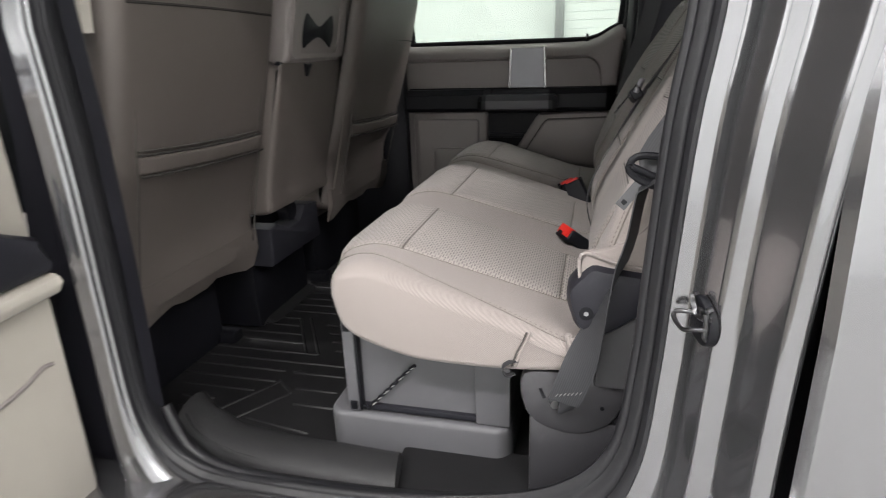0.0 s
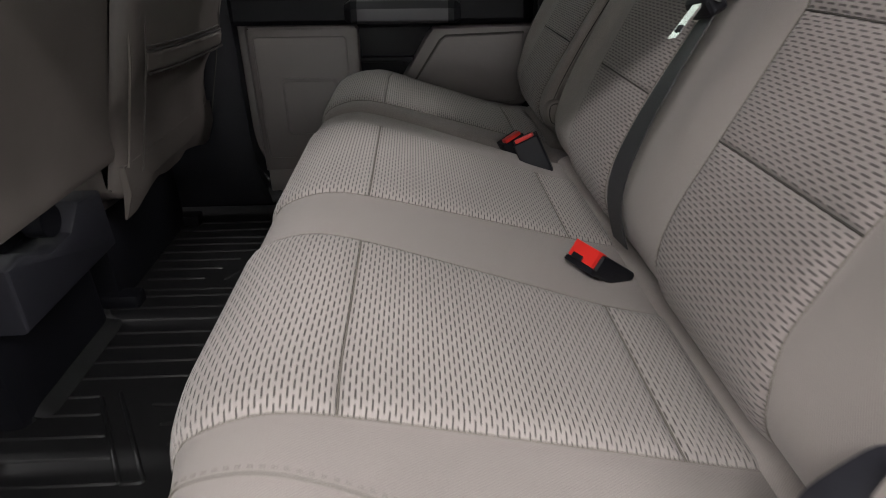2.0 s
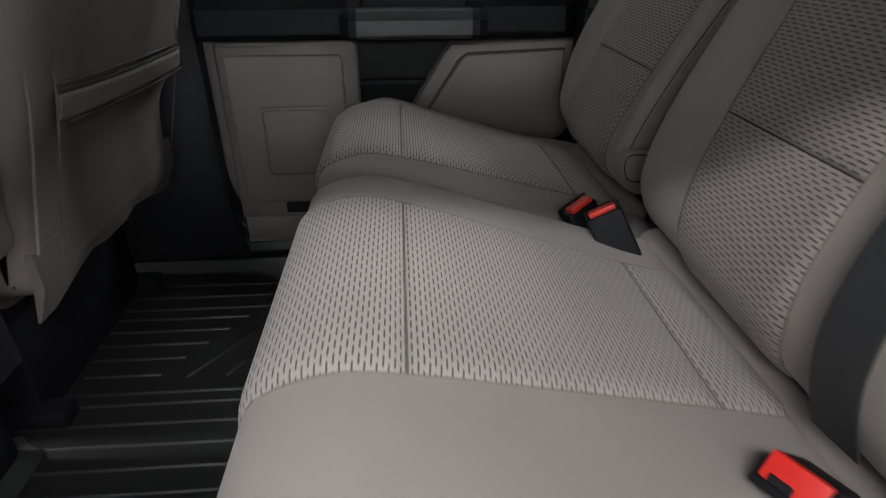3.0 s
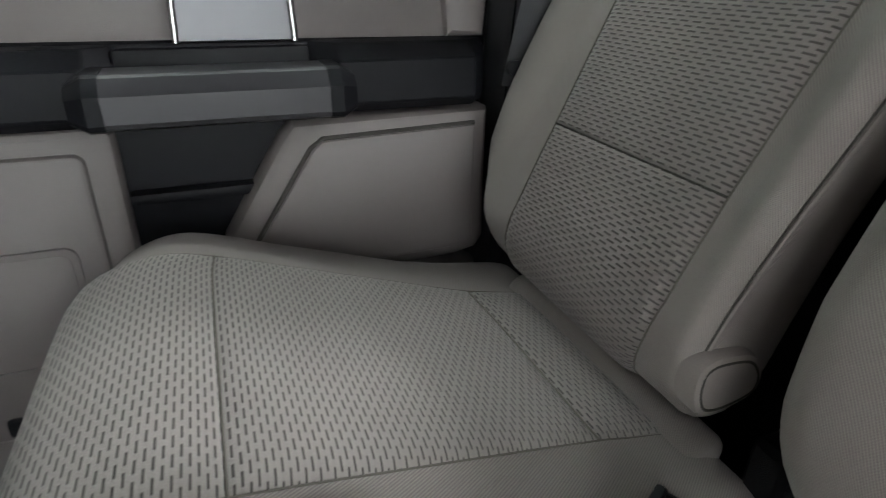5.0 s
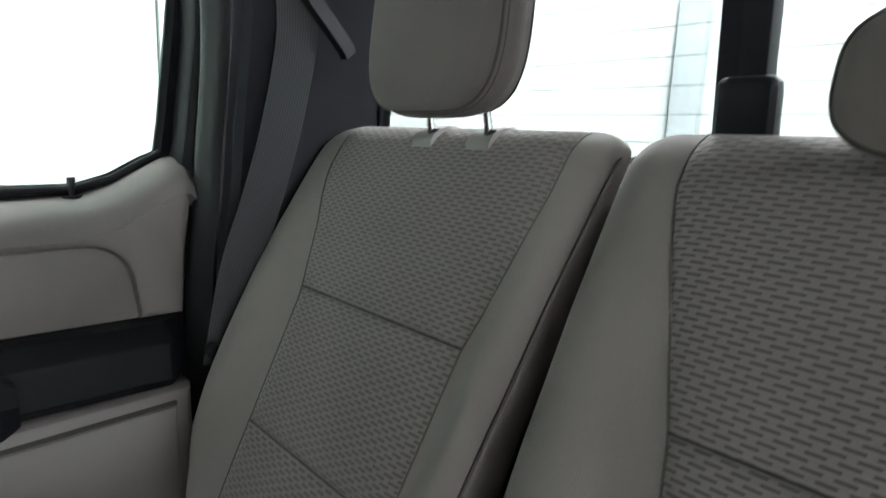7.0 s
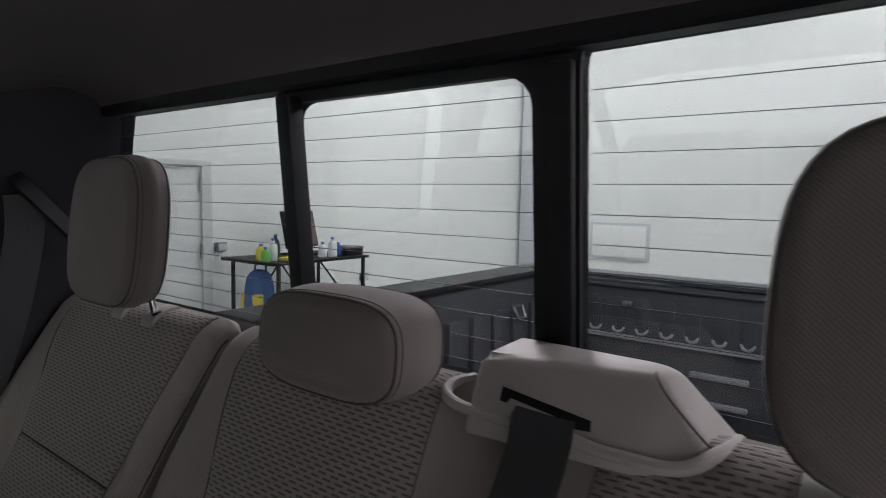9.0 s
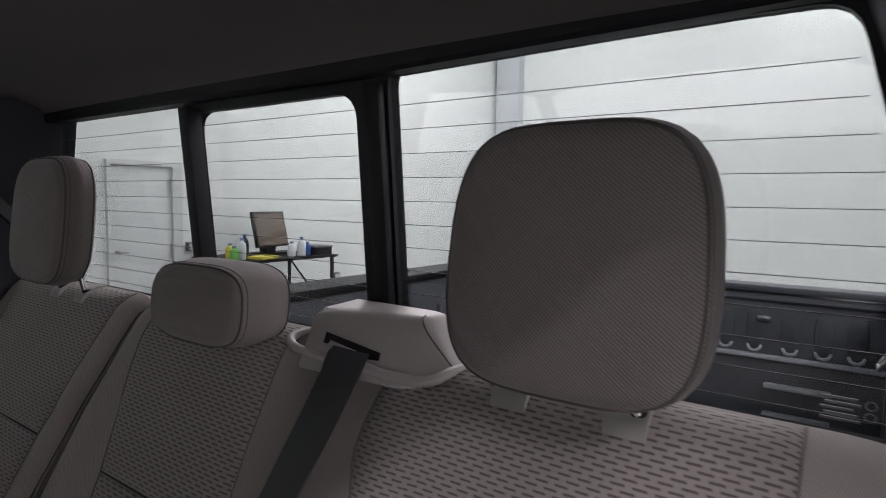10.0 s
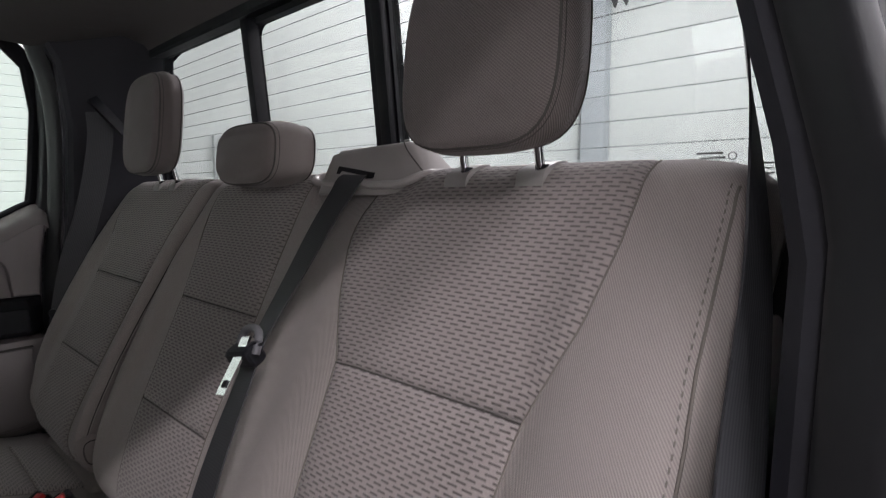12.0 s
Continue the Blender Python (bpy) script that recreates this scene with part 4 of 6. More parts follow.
ap = part("applique", prism([(0.092, 0.556), (0.222, 0.556), (0.214, 0.69), (0.100, 0.69)], XZ, 1.605, 1.586, 0.003), SATIN, fd, "brushed silver applique")
for x, dx in ((0.094, 0.006), (0.220, -0.006)):
    part("chrome_strip", tubed([(x, 1.588, 0.556), (x + dx, 1.588, 0.69)], 0.0045), CHROME, ap)
# black armrest band and pull
part("armrest", prism([(-0.28, 0.474), (-0.02, 0.474), (0.0, 0.462), (0.26, 0.462), (0.28, 0.474), (0.456, 0.474), (0.458, 0.556), (-0.28, 0.560)], XZ, 1.61, 1.590, 0.006), BLACK, fd, "black armrest band")
BLOCK = [(1.604, 0.5565), (1.572, 0.5545), (1.569, 0.5535), (1.5445, 0.5385), (1.5422, 0.5360), (1.5385, 0.4925), (1.5395, 0.4895), (1.548, 0.4800), (1.604, 0.472)]
for steps in (((0.232, 0.30), (0.258, 0.90), (0.262, 0.985), (0.266, 1.0), (0.424, 1.0), (0.428, 0.98), (0.458, 0.30)), ((0.034, 0.30), (0.008, 0.90), (0.004, 0.985), (0.0, 1.0), (-0.278, 1.0))):
    part("armrest_top", loft(bmesh.new(), [[(x, 1.604 + (y - 1.604) * g, z) for y, z in BLOCK] for x, g in steps]), BLACK, fd, angle=12)
BAR = [(1.555, 0.486), (1.500, 0.486), (1.494, 0.489), (1.492, 0.494), (1.492, 0.520), (1.494, 0.523), (1.506, 0.535), (1.511, 0.537), (1.555, 0.538)]


def bar(xs, grow):
    """The pull's section drawn along the door, grown or shrunk a little at each step."""
    return loft(bmesh.new(), [[(x, 1.515 + (y - 1.515) * g, 0.511 + (z - 0.511) * g) for y, z in BAR] for x, g in zip(xs, grow)])


pull = part("door_pull", bar((0.020, 0.243), (1, 1)), GUNMETAL, fd, "dark silver pull handle", angle=15)
part("pull_cap", bar((-0.006, 0.008, 0.010, 0.024), (0.70, 1.0, 1.03, 1.03)), BLACK, pull, angle=15)
part("pull_cap", bar((0.239, 0.253, 0.255, 0.269), (1.03, 1.03, 1.0, 0.70)), BLACK, pull, angle=15)
part("pull_recess", boxed((0.03, 1.578, 0.474), (0.235, 1.594, 0.552), 0.006), BLACK, pull)
# black well under the pull
part("well", boxed((0.0, 1.585, 0.29), (0.23, 1.607, 0.470), 0.006), BLACK, fd, "black recess under the pull")
part("well_shelf", boxed((0.02, 1.565, 0.385), (0.20, 1.59, 0.398), 0.004), BLACK, fd)
# map pocket, rear: raised rim and face
pocket = [(0.115, 0.335), (0.190, 0.455), (0.205, 0.470), (0.452, 0.474), (0.455, 0.292), (0.443, 0.274), (0.41, 0.267), (0.20, 0.262), (0.10, 0.262)]
part("pocket", prism(pocket, XZ, 1.61, 1.548, 0.012), TRIM, fd, "taupe map pocket with a raised rim")
face = [(0.150, 0.330), (0.222, 0.440), (0.235, 0.450), (0.430, 0.456), (0.432, 0.302), (0.424, 0.291), (0.40, 0.286), (0.20, 0.282), (0.16, 0.282)]
part("pocket_face", prism(face, XZ, 1.55, 1.538, 0.006), TRIM, fd)
part("pocket_groove", tubed([XZ(Vector(p), 1.546) for p in face[:4]], 0.004, 6), DARKSEAM, fd)
# speaker panel, front
spk = [(-0.262, 0.10), (-0.262, 0.47), (-0.255, 0.478), (0.008, 0.478), (0.018, 0.468), (0.018, 0.13), (0.0, 0.10)]
part("speaker_panel", prism(spk, XZ, 1.61, 1.560, 0.010), TRIM, fd)
part("speaker_face", prism(rounded(-0.245, 0.14, -0.012, 0.452, 0.012), XZ, 1.562, 1.552, 0.005), TRIM, fd)
part("speaker_grille", frame_of(rounded(-0.19, 0.20, -0.04, 0.352, 0.014), rounded(-0.183, 0.207, -0.047, 0.345, 0.012), XZ, 1.548, 1.553), TRIM, fd)
part("speaker_mesh", prism(rounded(-0.182, 0.208, -0.048, 0.344, 0.012), XZ, 1.553, 1.5505, 0.001), TRIM, fd)
part("pocket_slot", boxed((-0.16, 1.545, 0.118), (-0.02, 1.556, 0.142), 0.006), BLACK, fd)
part("lower_bin", prism([(-0.255, 0.04), (0.10, 0.04), (0.445, 0.05), (0.448, 0.25), (0.12, 0.25), (0.04, 0.11), (-0.255, 0.108)], XZ, 1.61, 1.556, 0.012), TRIM, fd)
# lock knob
kn = part("lock_knob", tubed([(0.355, 1.644, 0.690), (0.355, 1.644, 0.722)], 0.0032, 8), BLACK, fd, "black lock knob")
part("knob_head", tubed([(0.355, 1.644, 0.718), (0.355, 1.644, 0.728)], 0.0048, 10), BLACK, kn)
part("knob_collar", tubed([(0.355, 1.644, 0.700), (0.355, 1.644, 0.706)], 0.011, 12), BLACK, kn)
# glass and its rubber sill, following the leaning side
sill = [(-0.27, 0.716), (0.30, 0.712), (0.36, 0.713), (0.40, 0.725), (0.435, 0.745), (0.458, 0.757)]
part("glass_seal", tubed([(x, 1.650, z) for x, z in sill], 0.005), BLACK, fd)
bm = bmesh.new()
ring = sill + [(0.462, 0.80), (0.468, 0.95), (0.452, 1.04), (0.40, 1.09), (-0.18, 1.10), (-0.27, 1.05)]
loft(bm, [[(x, 2 * MID - 0.058 - lean(z) + off, z) for x, z in ring] for off in (0, 0.004)])
g = part("pane", bm, SIDEGLASS, fd, "clear side glass", False)
g.visible_shadow = False
fr_loop = [Vector(p) for p in ring]
bm = bmesh.new()
rings = [[(p.x, 2 * MID - y - lean(p.y), p.y) for p in inset_loop(fr_loop, d)] for d, y in ((-0.002, 0.060), (0.006, 0.056), (0.006, 0.050), (-0.03, 0.046), (-0.03, 0.054), (-0.002, 0.060))]
part("window_frame", loft(bm, rings, True, False), BLACK, fd, "black window frame")

# pale belt height cover on the near middle pillar
bc = thing("belt_height_cover", (-0.31, 0.19, 0.74), "pale plastic belt height cover on the middle pillar", "belt cover")
part("cover", loft(bmesh.new(), [[(-0.332, y - 0.01, z), (-0.332, y + 0.008, z), (-0.326, y + 0.013, z), (-0.304, y + 0.013, z), (-0.298, y + 0.008, z), (-0.298, y - 0.01, z)] for z, y in ((0.74, 0.180), (0.80, 0.188), (0.95, 0.236), (1.06, 0.266))]), TAN, bc)

# ---------------------------------------------------------------- open rear door of the near side
od = tagged(thing("door_near", (-0.45, -0.05, -0.05), "open rear cab door with light tan inner trim", "door"), kind="structure")
part("door_shell", boxed((-0.56, -0.95, -0.02), (-0.475, 0.03, 0.70), 0.02), PAINT, od)
part("door_board", prism([(-0.93, 0.0), (0.02, 0.0), (0.03, 0.05), (0.03, 0.66), (-0.93, 0.70)], YZ, -0.49, -0.462, 0.008), TAN, od)
part("lower_panel", prism([(-0.92, 0.02), (0.0, 0.02), (0.015, 0.06), (0.015, 0.385), (-0.92, 0.345)], YZ, -0.47, -0.440, 0.012), TAN, od, "light tan lower panel")
part("armrest", prism([(-0.92, 0.345), (0.015, 0.385), (0.02, 0.415), (-0.92, 0.385)], YZ, -0.47, -0.415, 0.012), TAN, od, "light tan armrest edge")
part("armrest_pad", prism([(-0.92, 0.385), (0.02, 0.415), (0.015, 0.47), (-0.10, 0.52), (-0.92, 0.54)], YZ, -0.47, -0.425, 0.015), PILLAR, od, "dark grey padded armrest")
part("groove", tubed(smooth_loop([(-0.4392, -0.30, 0.235), (-0.4392, -0.155, 0.256), (-0.4392, -0.063, 0.272), (-0.4392, -0.028, 0.285), (-0.4392, -0.012, 0.283)], 20, False), 0.0032), TRIM, od)
part("pane_frame", frame_of(rounded(-0.90, 0.69, 0.03, 1.10, 0.05), rounded(-0.86, 0.72, -0.005, 1.06, 0.04), YZ, -0.54, -0.49), PAINT, od)
part("window_seal", tubed([(-0.485, -0.9, 0.70), (-0.485, 0.02, 0.69)], 0.008), BLACK, od)

od.location += Vector((0.076, 0.055, 0))

# ---------------------------------------------------------------- rear seat
SPLIT, CSPLIT = 1.083, 1.046      # where backrest and cushion are parted
CUSHION = [(-0.012, 0.335), (-0.015, 0.362), (-0.001, 0.389), (0.048, 0.404), (0.102, 0.396), (0.20, 0.366), (0.30, 0.334), (0.36, 0.315), (0.44, 0.296), (0.455, 0.280), (0.44, 0.258),
           (0.372, 0.251), (0.274, 0.244), (0.152, 0.247), (0.070, 0.264), (0.018, 0.284), (-0.003, 0.308)]
TOPC = Curve([(-0.012, 0.335), (-0.015, 0.362), (-0.001, 0.389), (0.048, 0.404), (0.102, 0.396), (0.20, 0.366), (0.30, 0.334), (0.36, 0.315), (0.44, 0.296)], 1)
RISE = [(0.401, 0.378), (0.414, 0.420), (0.455, 0.498), (0.524, 0.624), (0.575, 0.717), (0.603, 0.766), (0.620, 0.788), (0.646, 0.801)]
BACK = RISE + [(0.662, 0.795), (0.662, 0.765), (0.62, 0.66), (0.56, 0.52), (0.515, 0.41), (0.49, 0.345), (0.465, 0.322), (0.435, 0.322), (0.411, 0.342)]
FACE = Curve([(0.465, 0.320), (0.435, 0.322), (0.411, 0.342)] + RISE + [(0.660, 0.797)], 1, 200)
S_CR, S_REAR = TOPC.near(x=0.102), TOPC.near(x=0.356)
S_END = TOPC.near(x=0.425)
B_LOW, B_UP, B_BOT, B_TOP = FACE.near(z=0.493), FACE.near(z=0.624), FACE.near(x=0.445), FACE.near(x=0.648)
C_LOOP, B_LOOP = smooth_loop(CUSHION, 72), smooth_loop(BACK, 84)


def bend(v):
    """The cushion's front corners draw back in plan towards the bench's ends, and its top falls off towards the far one."""
    e = max(0.0, 1 - (v.y - 0.196) / 0.17, 1 - (1.492 - v.y) / 0.15)
    f = min(max((0.16 - v.x) / 0.17, 0), 1)
    k = min(max(0.0, (v.y - 1.24) / 0.25), 1) * min(max((v.z - 0.27) / 0.06, 0), 1) ** 0.5
    o = max(0.0, 1 - (v.y - 0.196) / 0.05) * max(0.0, v.x - 0.372)
    return Vector((v.x - 0.85 * o + 0.027 * f * e * e * (3 - 2 * e if e < 1 else 1), v.y, v.z - 0.020 * k * k))


def cushion_inserts(owner, ya, yb, ra, rb):
    """Three padded panels of slit cloth: nose, middle and rear strip."""
    ea, eb = [(0, ya - 0.012), (S_CR, ya), (S_REAR, ra), (S_END, ra)], [(0, yb + 0.010), (S_CR, yb), (S_REAR, rb), (S_END, rb)]
    for s0, s1 in ((0.022, S_CR), (S_CR, S_REAR), (S_REAR, S_END)):
        part("insert_panel", panel_on(TOPC, s0, s1, ea, eb, 0.0052, 0.024, 20, 22, bend=bend), DASH, owner, "slit-patterned woven insert")
    for s in (S_CR, S_REAR):
        p, n = TOPC(s)
        q = p + n * 0.0004
        part("crease", tubed([bend(Vector((q.x, lerp_table(ea, s) + (lerp_table(eb, s) - lerp_table(ea, s)) * k / 8, q.y))) for k in range(9)], 0.0009, 6), STITCH, owner)
    for e in (ea, eb):
        pts = []
        for k in range(30):
            s = 0.022 + (S_END - 0.022) * k / 29
            p, n = TOPC(s)
            q = p + n * 0.0003
            pts.append(bend(Vector((q.x, lerp_table(e, s), q.y))))
        part("seam", tubed(pts, 0.0008, 6), STITCH, owner)


def bolster(v):
    """The bolsters of the backrests stand proud at half their height, the near outer one most; the shoulders fall off outwards and are hollowed under the belt outlet."""
    f = max(0.0, 1 - ((v.y - 0.245) / 0.095) ** 2)
    f += sum(a * max(0.0, 1 - ((v.y - c) / w) ** 2) for c, w, a in ((0.60, 0.05, 0.25), (1.045, 0.045, 0.5), (1.112, 0.03, 0.45), (1.475, 0.045, 0.5)))
    g = lerp_table([(0.40, 0.0), (0.50, 0.75), (0.58, 1.0), (0.67, 0.9), (0.77, 0.0)], v.z)
    e = max(0.0, (0.285 - v.y) / 0.085, 0.7 * (v.y - 1.45) / 0.075)
    h = min(max((v.z - 0.64) / 0.13, 0), 1)
    o = min(max((v.y - 0.548) / 0.02, 0), 1) * min(max((0.755 - v.y) / 0.02, 0), 1) * min(max((v.z - 0.745) / 0.035, 0), 1)
    return Vector((v.x - 0.028 * f * g + 0.006 * h * e * e + 0.007 * o, v.y, v.z - 0.018 * h * e * e - 0.006 * o))


def inner_edge(v):
    """The wide backrest's end draws in towards its foot."""
    d = lerp_table([(0.32, 0.056), (0.36, 0.038), (0.40, 0.022), (0.46, 0.010), (0.55, 0.006), (0.66, 0.003), (0.78, 0.0)], v.z)
    f = min(max((v.y - 0.93) / 0.145, 0), 1)
    return bolster(Vector((v.x, v.y - d * f * f * (3 - 2 * f), v.z)))


def narrow_edge(v):
    """The narrow backrest's outer end follows its own line, and its inner end draws back towards the foot."""
    y0 = SPLIT + 0.004
    y = y0 + (v.y - y0) * lerp_table([(0.32, 0.80), (0.36, 0.85), (0.413, 0.895), (0.45, 0.955), (0.53, 1.01), (0.62, 1.035), (0.77, 1.015), (0.80, 1.0)], v.z)
    d = lerp_table([(0.40, 0.028), (0.46, 0.024), (0.52, 0.018), (0.60, 0.011), (0.70, 0.005), (0.77, 0.0)], v.z)
    return bolster(Vector((v.x, y + d * max(0.0, 1 - (v.y - y0) / 0.06), v.z)))


def back_inserts(owner, ea, eb, up=None):
    up = up or B_UP
    for s0, s1 in ((B_BOT, B_LOW), (B_LOW, up), (up, B_TOP)):
        part("insert_panel", panel_on(FACE, s0, s1, ea, eb, 0.0055, 0.024, 20, 22, bend=bolster), DASHBACK, owner, "slit-patterned woven insert")
    for s in (B_LOW, up):
        p, n = FACE(s)
        q = p + n * 0.0004
        ya, yb = lerp_table(ea, s), lerp_table(eb, s)
        part("crease", tubed([bolster(Vector((q.x, ya + (yb - ya) * k / 8, q.y))) for k in range(9)], 0.0010, 6), DARKSEAM, owner)
    for e in (ea, eb):
        pts = []
        for k in range(40):
            s = B_BOT + (B_TOP - B_BOT) * k / 39
            p, n = FACE(s)
            q = p + n * 0.0003
            pts.append(bolster(Vector((q.x, lerp_table(e, s), q.y))))
        part("seam", tubed(pts, 0.0009, 6), STITCH, owner)


def table_z(rows):
    """Edge table by height on the backrest's face."""
    return [(FACE.near(z=z) if z < 0.785 else B_TOP, y) for z, y in rows]


def loft_uv(rings, loop):
    """Skins rings, with UV in metres: y and z on a face, or the way round the loop and x on a band."""
    bm = bmesh.new()
    loft(bm, rings, True, False)
    if loop is None:
        bm.faces.new([v for v in list(bm.verts)[:len(rings[0])]])
    bm.verts.index_update()
    uv = bm.loops.layers.uv.new("UVMap")
    n = len(rings[0])
    way = [0.0]
    for k in range(n if loop else 0):
        way.append(way[-1] + (loop[(k + 1) % n] - loop[k]).length)
    for f in bm.faces:
        wrap = loop and {lp.vert.index % n for lp in f.loops} == {0, n - 1}
        for lp in f.loops:
            k = lp.vert.index % n
            lp[uv].uv = (way[n if wrap and k == 0 else k], lp.vert.co.x) if loop else (lp.vert.co.y, lp.vert.co.z)
    return bm


def headrest(owner, y0, y1, z0, z1, x0, x1, taper, posts, post_top, power=4.0, tuck=0.0, guides=True, cloth=None):
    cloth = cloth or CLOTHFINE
    w, h = (y1 - y0) / 2, (z1 - z0) / 2
    cy, cz = (y0 + y1) / 2, (z0 + z1) / 2
    loop = []
    for i in range(64):
        a = 2 * math.pi * i / 64
        c, s = math.cos(a), math.sin(a)
        k = (abs(c) ** power + abs(s) ** power) ** (-1 / power)
        zz = s * k
        loop.append(Vector((cy + w * c * k * (1 - taper * (0.35 * zz + 0.65 * zz * zz) - tuck * max(0.0, -zz) ** 2), cz + h * zz)))
    shift = 0.10

    def place(p, hx):
        return Vector((hx + shift * (p[1] - cz), p[0], p[1]))
    r, mid = 0.016, Vector((cy, cz))
    turn = [radians(a) for a in (0, 15, 30, 45, 60)]
    rise = [radians(a) for a in (60, 75, 90)]
    core = inset_loop(loop, r)

    def ring(h, d):
        return [place(p, h) for p in inset_loop(loop, d)]

    def face(side, base):
        """A domed face of the headrest, out to the seam."""
        dome = [[place(mid + (p - mid) * k, base - side * 0.007 * (1 - k * k)) for p in core] for k in (0.03, 0.2, 0.4, 0.6, 0.8, 0.93)]
        return dome + [ring(base + side * r * (1 - math.cos(a)), r * (1 - math.sin(a))) for a in turn]
    band = [ring(x0 + r * (1 - math.cos(a)), r * (1 - math.sin(a))) for a in rise]
    band += [ring(x0 + r + (x1 - x0 - 2 * r) * k / 6, -0.003 * math.sin(math.pi * k / 6)) for k in range(1, 6)]
    band += [ring(x1 - r * (1 - math.cos(a)), r * (1 - math.sin(a))) for a in reversed(rise)]
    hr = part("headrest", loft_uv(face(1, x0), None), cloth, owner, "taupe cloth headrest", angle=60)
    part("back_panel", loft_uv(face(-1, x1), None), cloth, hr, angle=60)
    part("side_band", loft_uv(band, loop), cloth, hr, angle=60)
    for hx, d, w in ((x0 + r * 0.5, 0.0020, 0.0013), (x0 + r * 0.5 + 0.005, 0.0004, 0.0006), (x1 - r * 0.5, 0.0020, 0.0013)):
        part("seam", tubed([place(p, hx) for p in inset_loop(loop, d)], w, 6, True), DARKSEAM, hr)
    for py in posts:
        px = 0.610
        part("post", tubed([(px + 0.010, py, 0.775), (px - 0.004, py, post_top)], 0.0043, 14), CHROME, hr)
        if not guides:
            continue
        side = [(-0.004, 0.770), (-0.0035, 0.787), (0.000, 0.7940), (0.007, 0.7985), (0.020, 0.8030), (0.034, 0.8045), (0.038, 0.792), (0.038, 0.770)]
        gd = part("post_guide", prism([(px + a, z) for a, z in side], XZ, py - 0.0080, py + 0.0230, 0.0022), GUIDE, hr, "taupe plastic saddle for the post")
        part("collar", tubed([(px + 0.0072, py, 0.796), (px + 0.0070, py, 0.8005)], 0.0062, 14), BLACK, gd)
    return hr


wide = thing("rear_seat", (0.24, 0.64, 0.24), "wide taupe cloth rear bench section with two places", "car seat", "rear seats")
cu = part("seat_cushion", pad(C_LOOP, lambda p, h: bend(XZ(p, h)), 0.196, CSPLIT - 0.006, 0.036, 7, 0, 40, 0.55), CLOTH, wide)
cushion_inserts(cu, 0.300, 0.545, 0.322, 0.532)
cushion_inserts(cu, 0.660, 0.948, 0.692, 0.932)


ba = part("backrest", pad(B_LOOP, lambda p, h: inner_edge(XZ(p, h)), 0.203, SPLIT - 0.003, 0.036, 7, 0, 64, 0.65), CLOTH, wide)
back_inserts(ba, table_z([(0.38, 0.320), (0.42, 0.338), (0.498, 0.348), (0.604, 0.338), (0.68, 0.306), (0.74, 0.298), (0.78, 0.298), (0.8, 0.298)]), table_z([(0.38, 0.530), (0.43, 0.542), (0.508, 0.554), (0.61, 0.566), (0.67, 0.600), (0.72, 0.626), (0.8, 0.628)]), FACE.near(z=0.609))
back_inserts(ba, table_z([(0.38, 0.712), (0.43, 0.728), (0.498, 0.744), (0.62, 0.750), (0.69, 0.758), (0.8, 0.765)]), table_z([(0.38, 0.908), (0.45, 0.935), (0.50, 0.950), (0.56, 0.962), (0.62, 0.976), (0.69, 1.001), (0.766, 1.025), (0.8, 1.025)]))
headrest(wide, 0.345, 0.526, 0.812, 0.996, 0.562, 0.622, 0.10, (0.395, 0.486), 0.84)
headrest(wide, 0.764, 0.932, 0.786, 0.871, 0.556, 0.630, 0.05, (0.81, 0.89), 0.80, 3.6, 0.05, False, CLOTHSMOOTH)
# stitched line and bottom seam on the outer face of the cushion


def edge_point(s, y, lift=0.0):
    """A point on the rounded outer edge of the near cushion, at arc length s and at y."""
    c = min(max(1 - (y - 0.196) / 0.036, 0), 1)
    p, n = TOPC(s)
    q = p - n * (0.036 * 0.55 * (1 - math.sqrt(1 - c * c)) - lift)
    return bend(Vector((q.x, y - lift * c, q.y)))


def stitches(pts, r):
    """A row of single thread stitches along a line."""
    bm = bmesh.new()
    for a, b in zip(pts[::2], pts[1::2]):
        tube(bm, [a, (a + b) / 2, b], r, 5)
    return bm


side_y = [(0.0, 0.262), (S_CR, 0.246), (TOPC.near(x=0.20), 0.230), (TOPC.near(x=0.30), 0.214), (TOPC.near(x=0.369), 0.204), (S_END, 0.200)]
line = [0.02 + (S_END - 0.03) * k / 119 for k in range(120)]
part("seam", tubed([edge_point(s, lerp_table(side_y, s), 0.0002) for s in line], 0.0007, 6), STITCH, cu)
part("stitching", stitches([edge_point(s, lerp_table(side_y, s) + 0.005, 0.0001) for s in line], 0.0004), STITCH, cu)
part("seam", tubed([(0.317, 0.1955, 0.318), (0.312, 0.1950, 0.305), (0.303, 0.1950, 0.285), (0.296, 0.1955, 0.262)], 0.0015, 6), DARKSEAM, cu)
part("seam", tubed([(0.322, 0.1955, 0.318), (0.317, 0.1950, 0.305), (0.308, 0.1950, 0.285), (0.301, 0.1955, 0.262)], 0.0022, 6), CLOTH, cu)
part("pull_tab", ribbon(smooth_loop([(0.301, 0.198, 0.270), (0.294, 0.191, 0.271), (0.285, 0.188, 0.266), (0.284, 0.188, 0.255), (0.290, 0.192, 0.248), (0.299, 0.197, 0.249)], 18, False), (0.25, -0.95, 0.1), 0.011, 0.0016), WEB, cu, "black cloth pull tab")
for dx in (0.0, 0.008, 0.016):
    part("pleat", tubed(smooth_loop([(0.374 + dx, 0.200, 0.318 - dx * 0.4), (0.378 + dx, 0.198, 0.295), (0.372 + dx, 0.199, 0.270), (0.372 + dx, 0.202, 0.256)], 12, False), 0.0052, 8), CLOTH, cu)


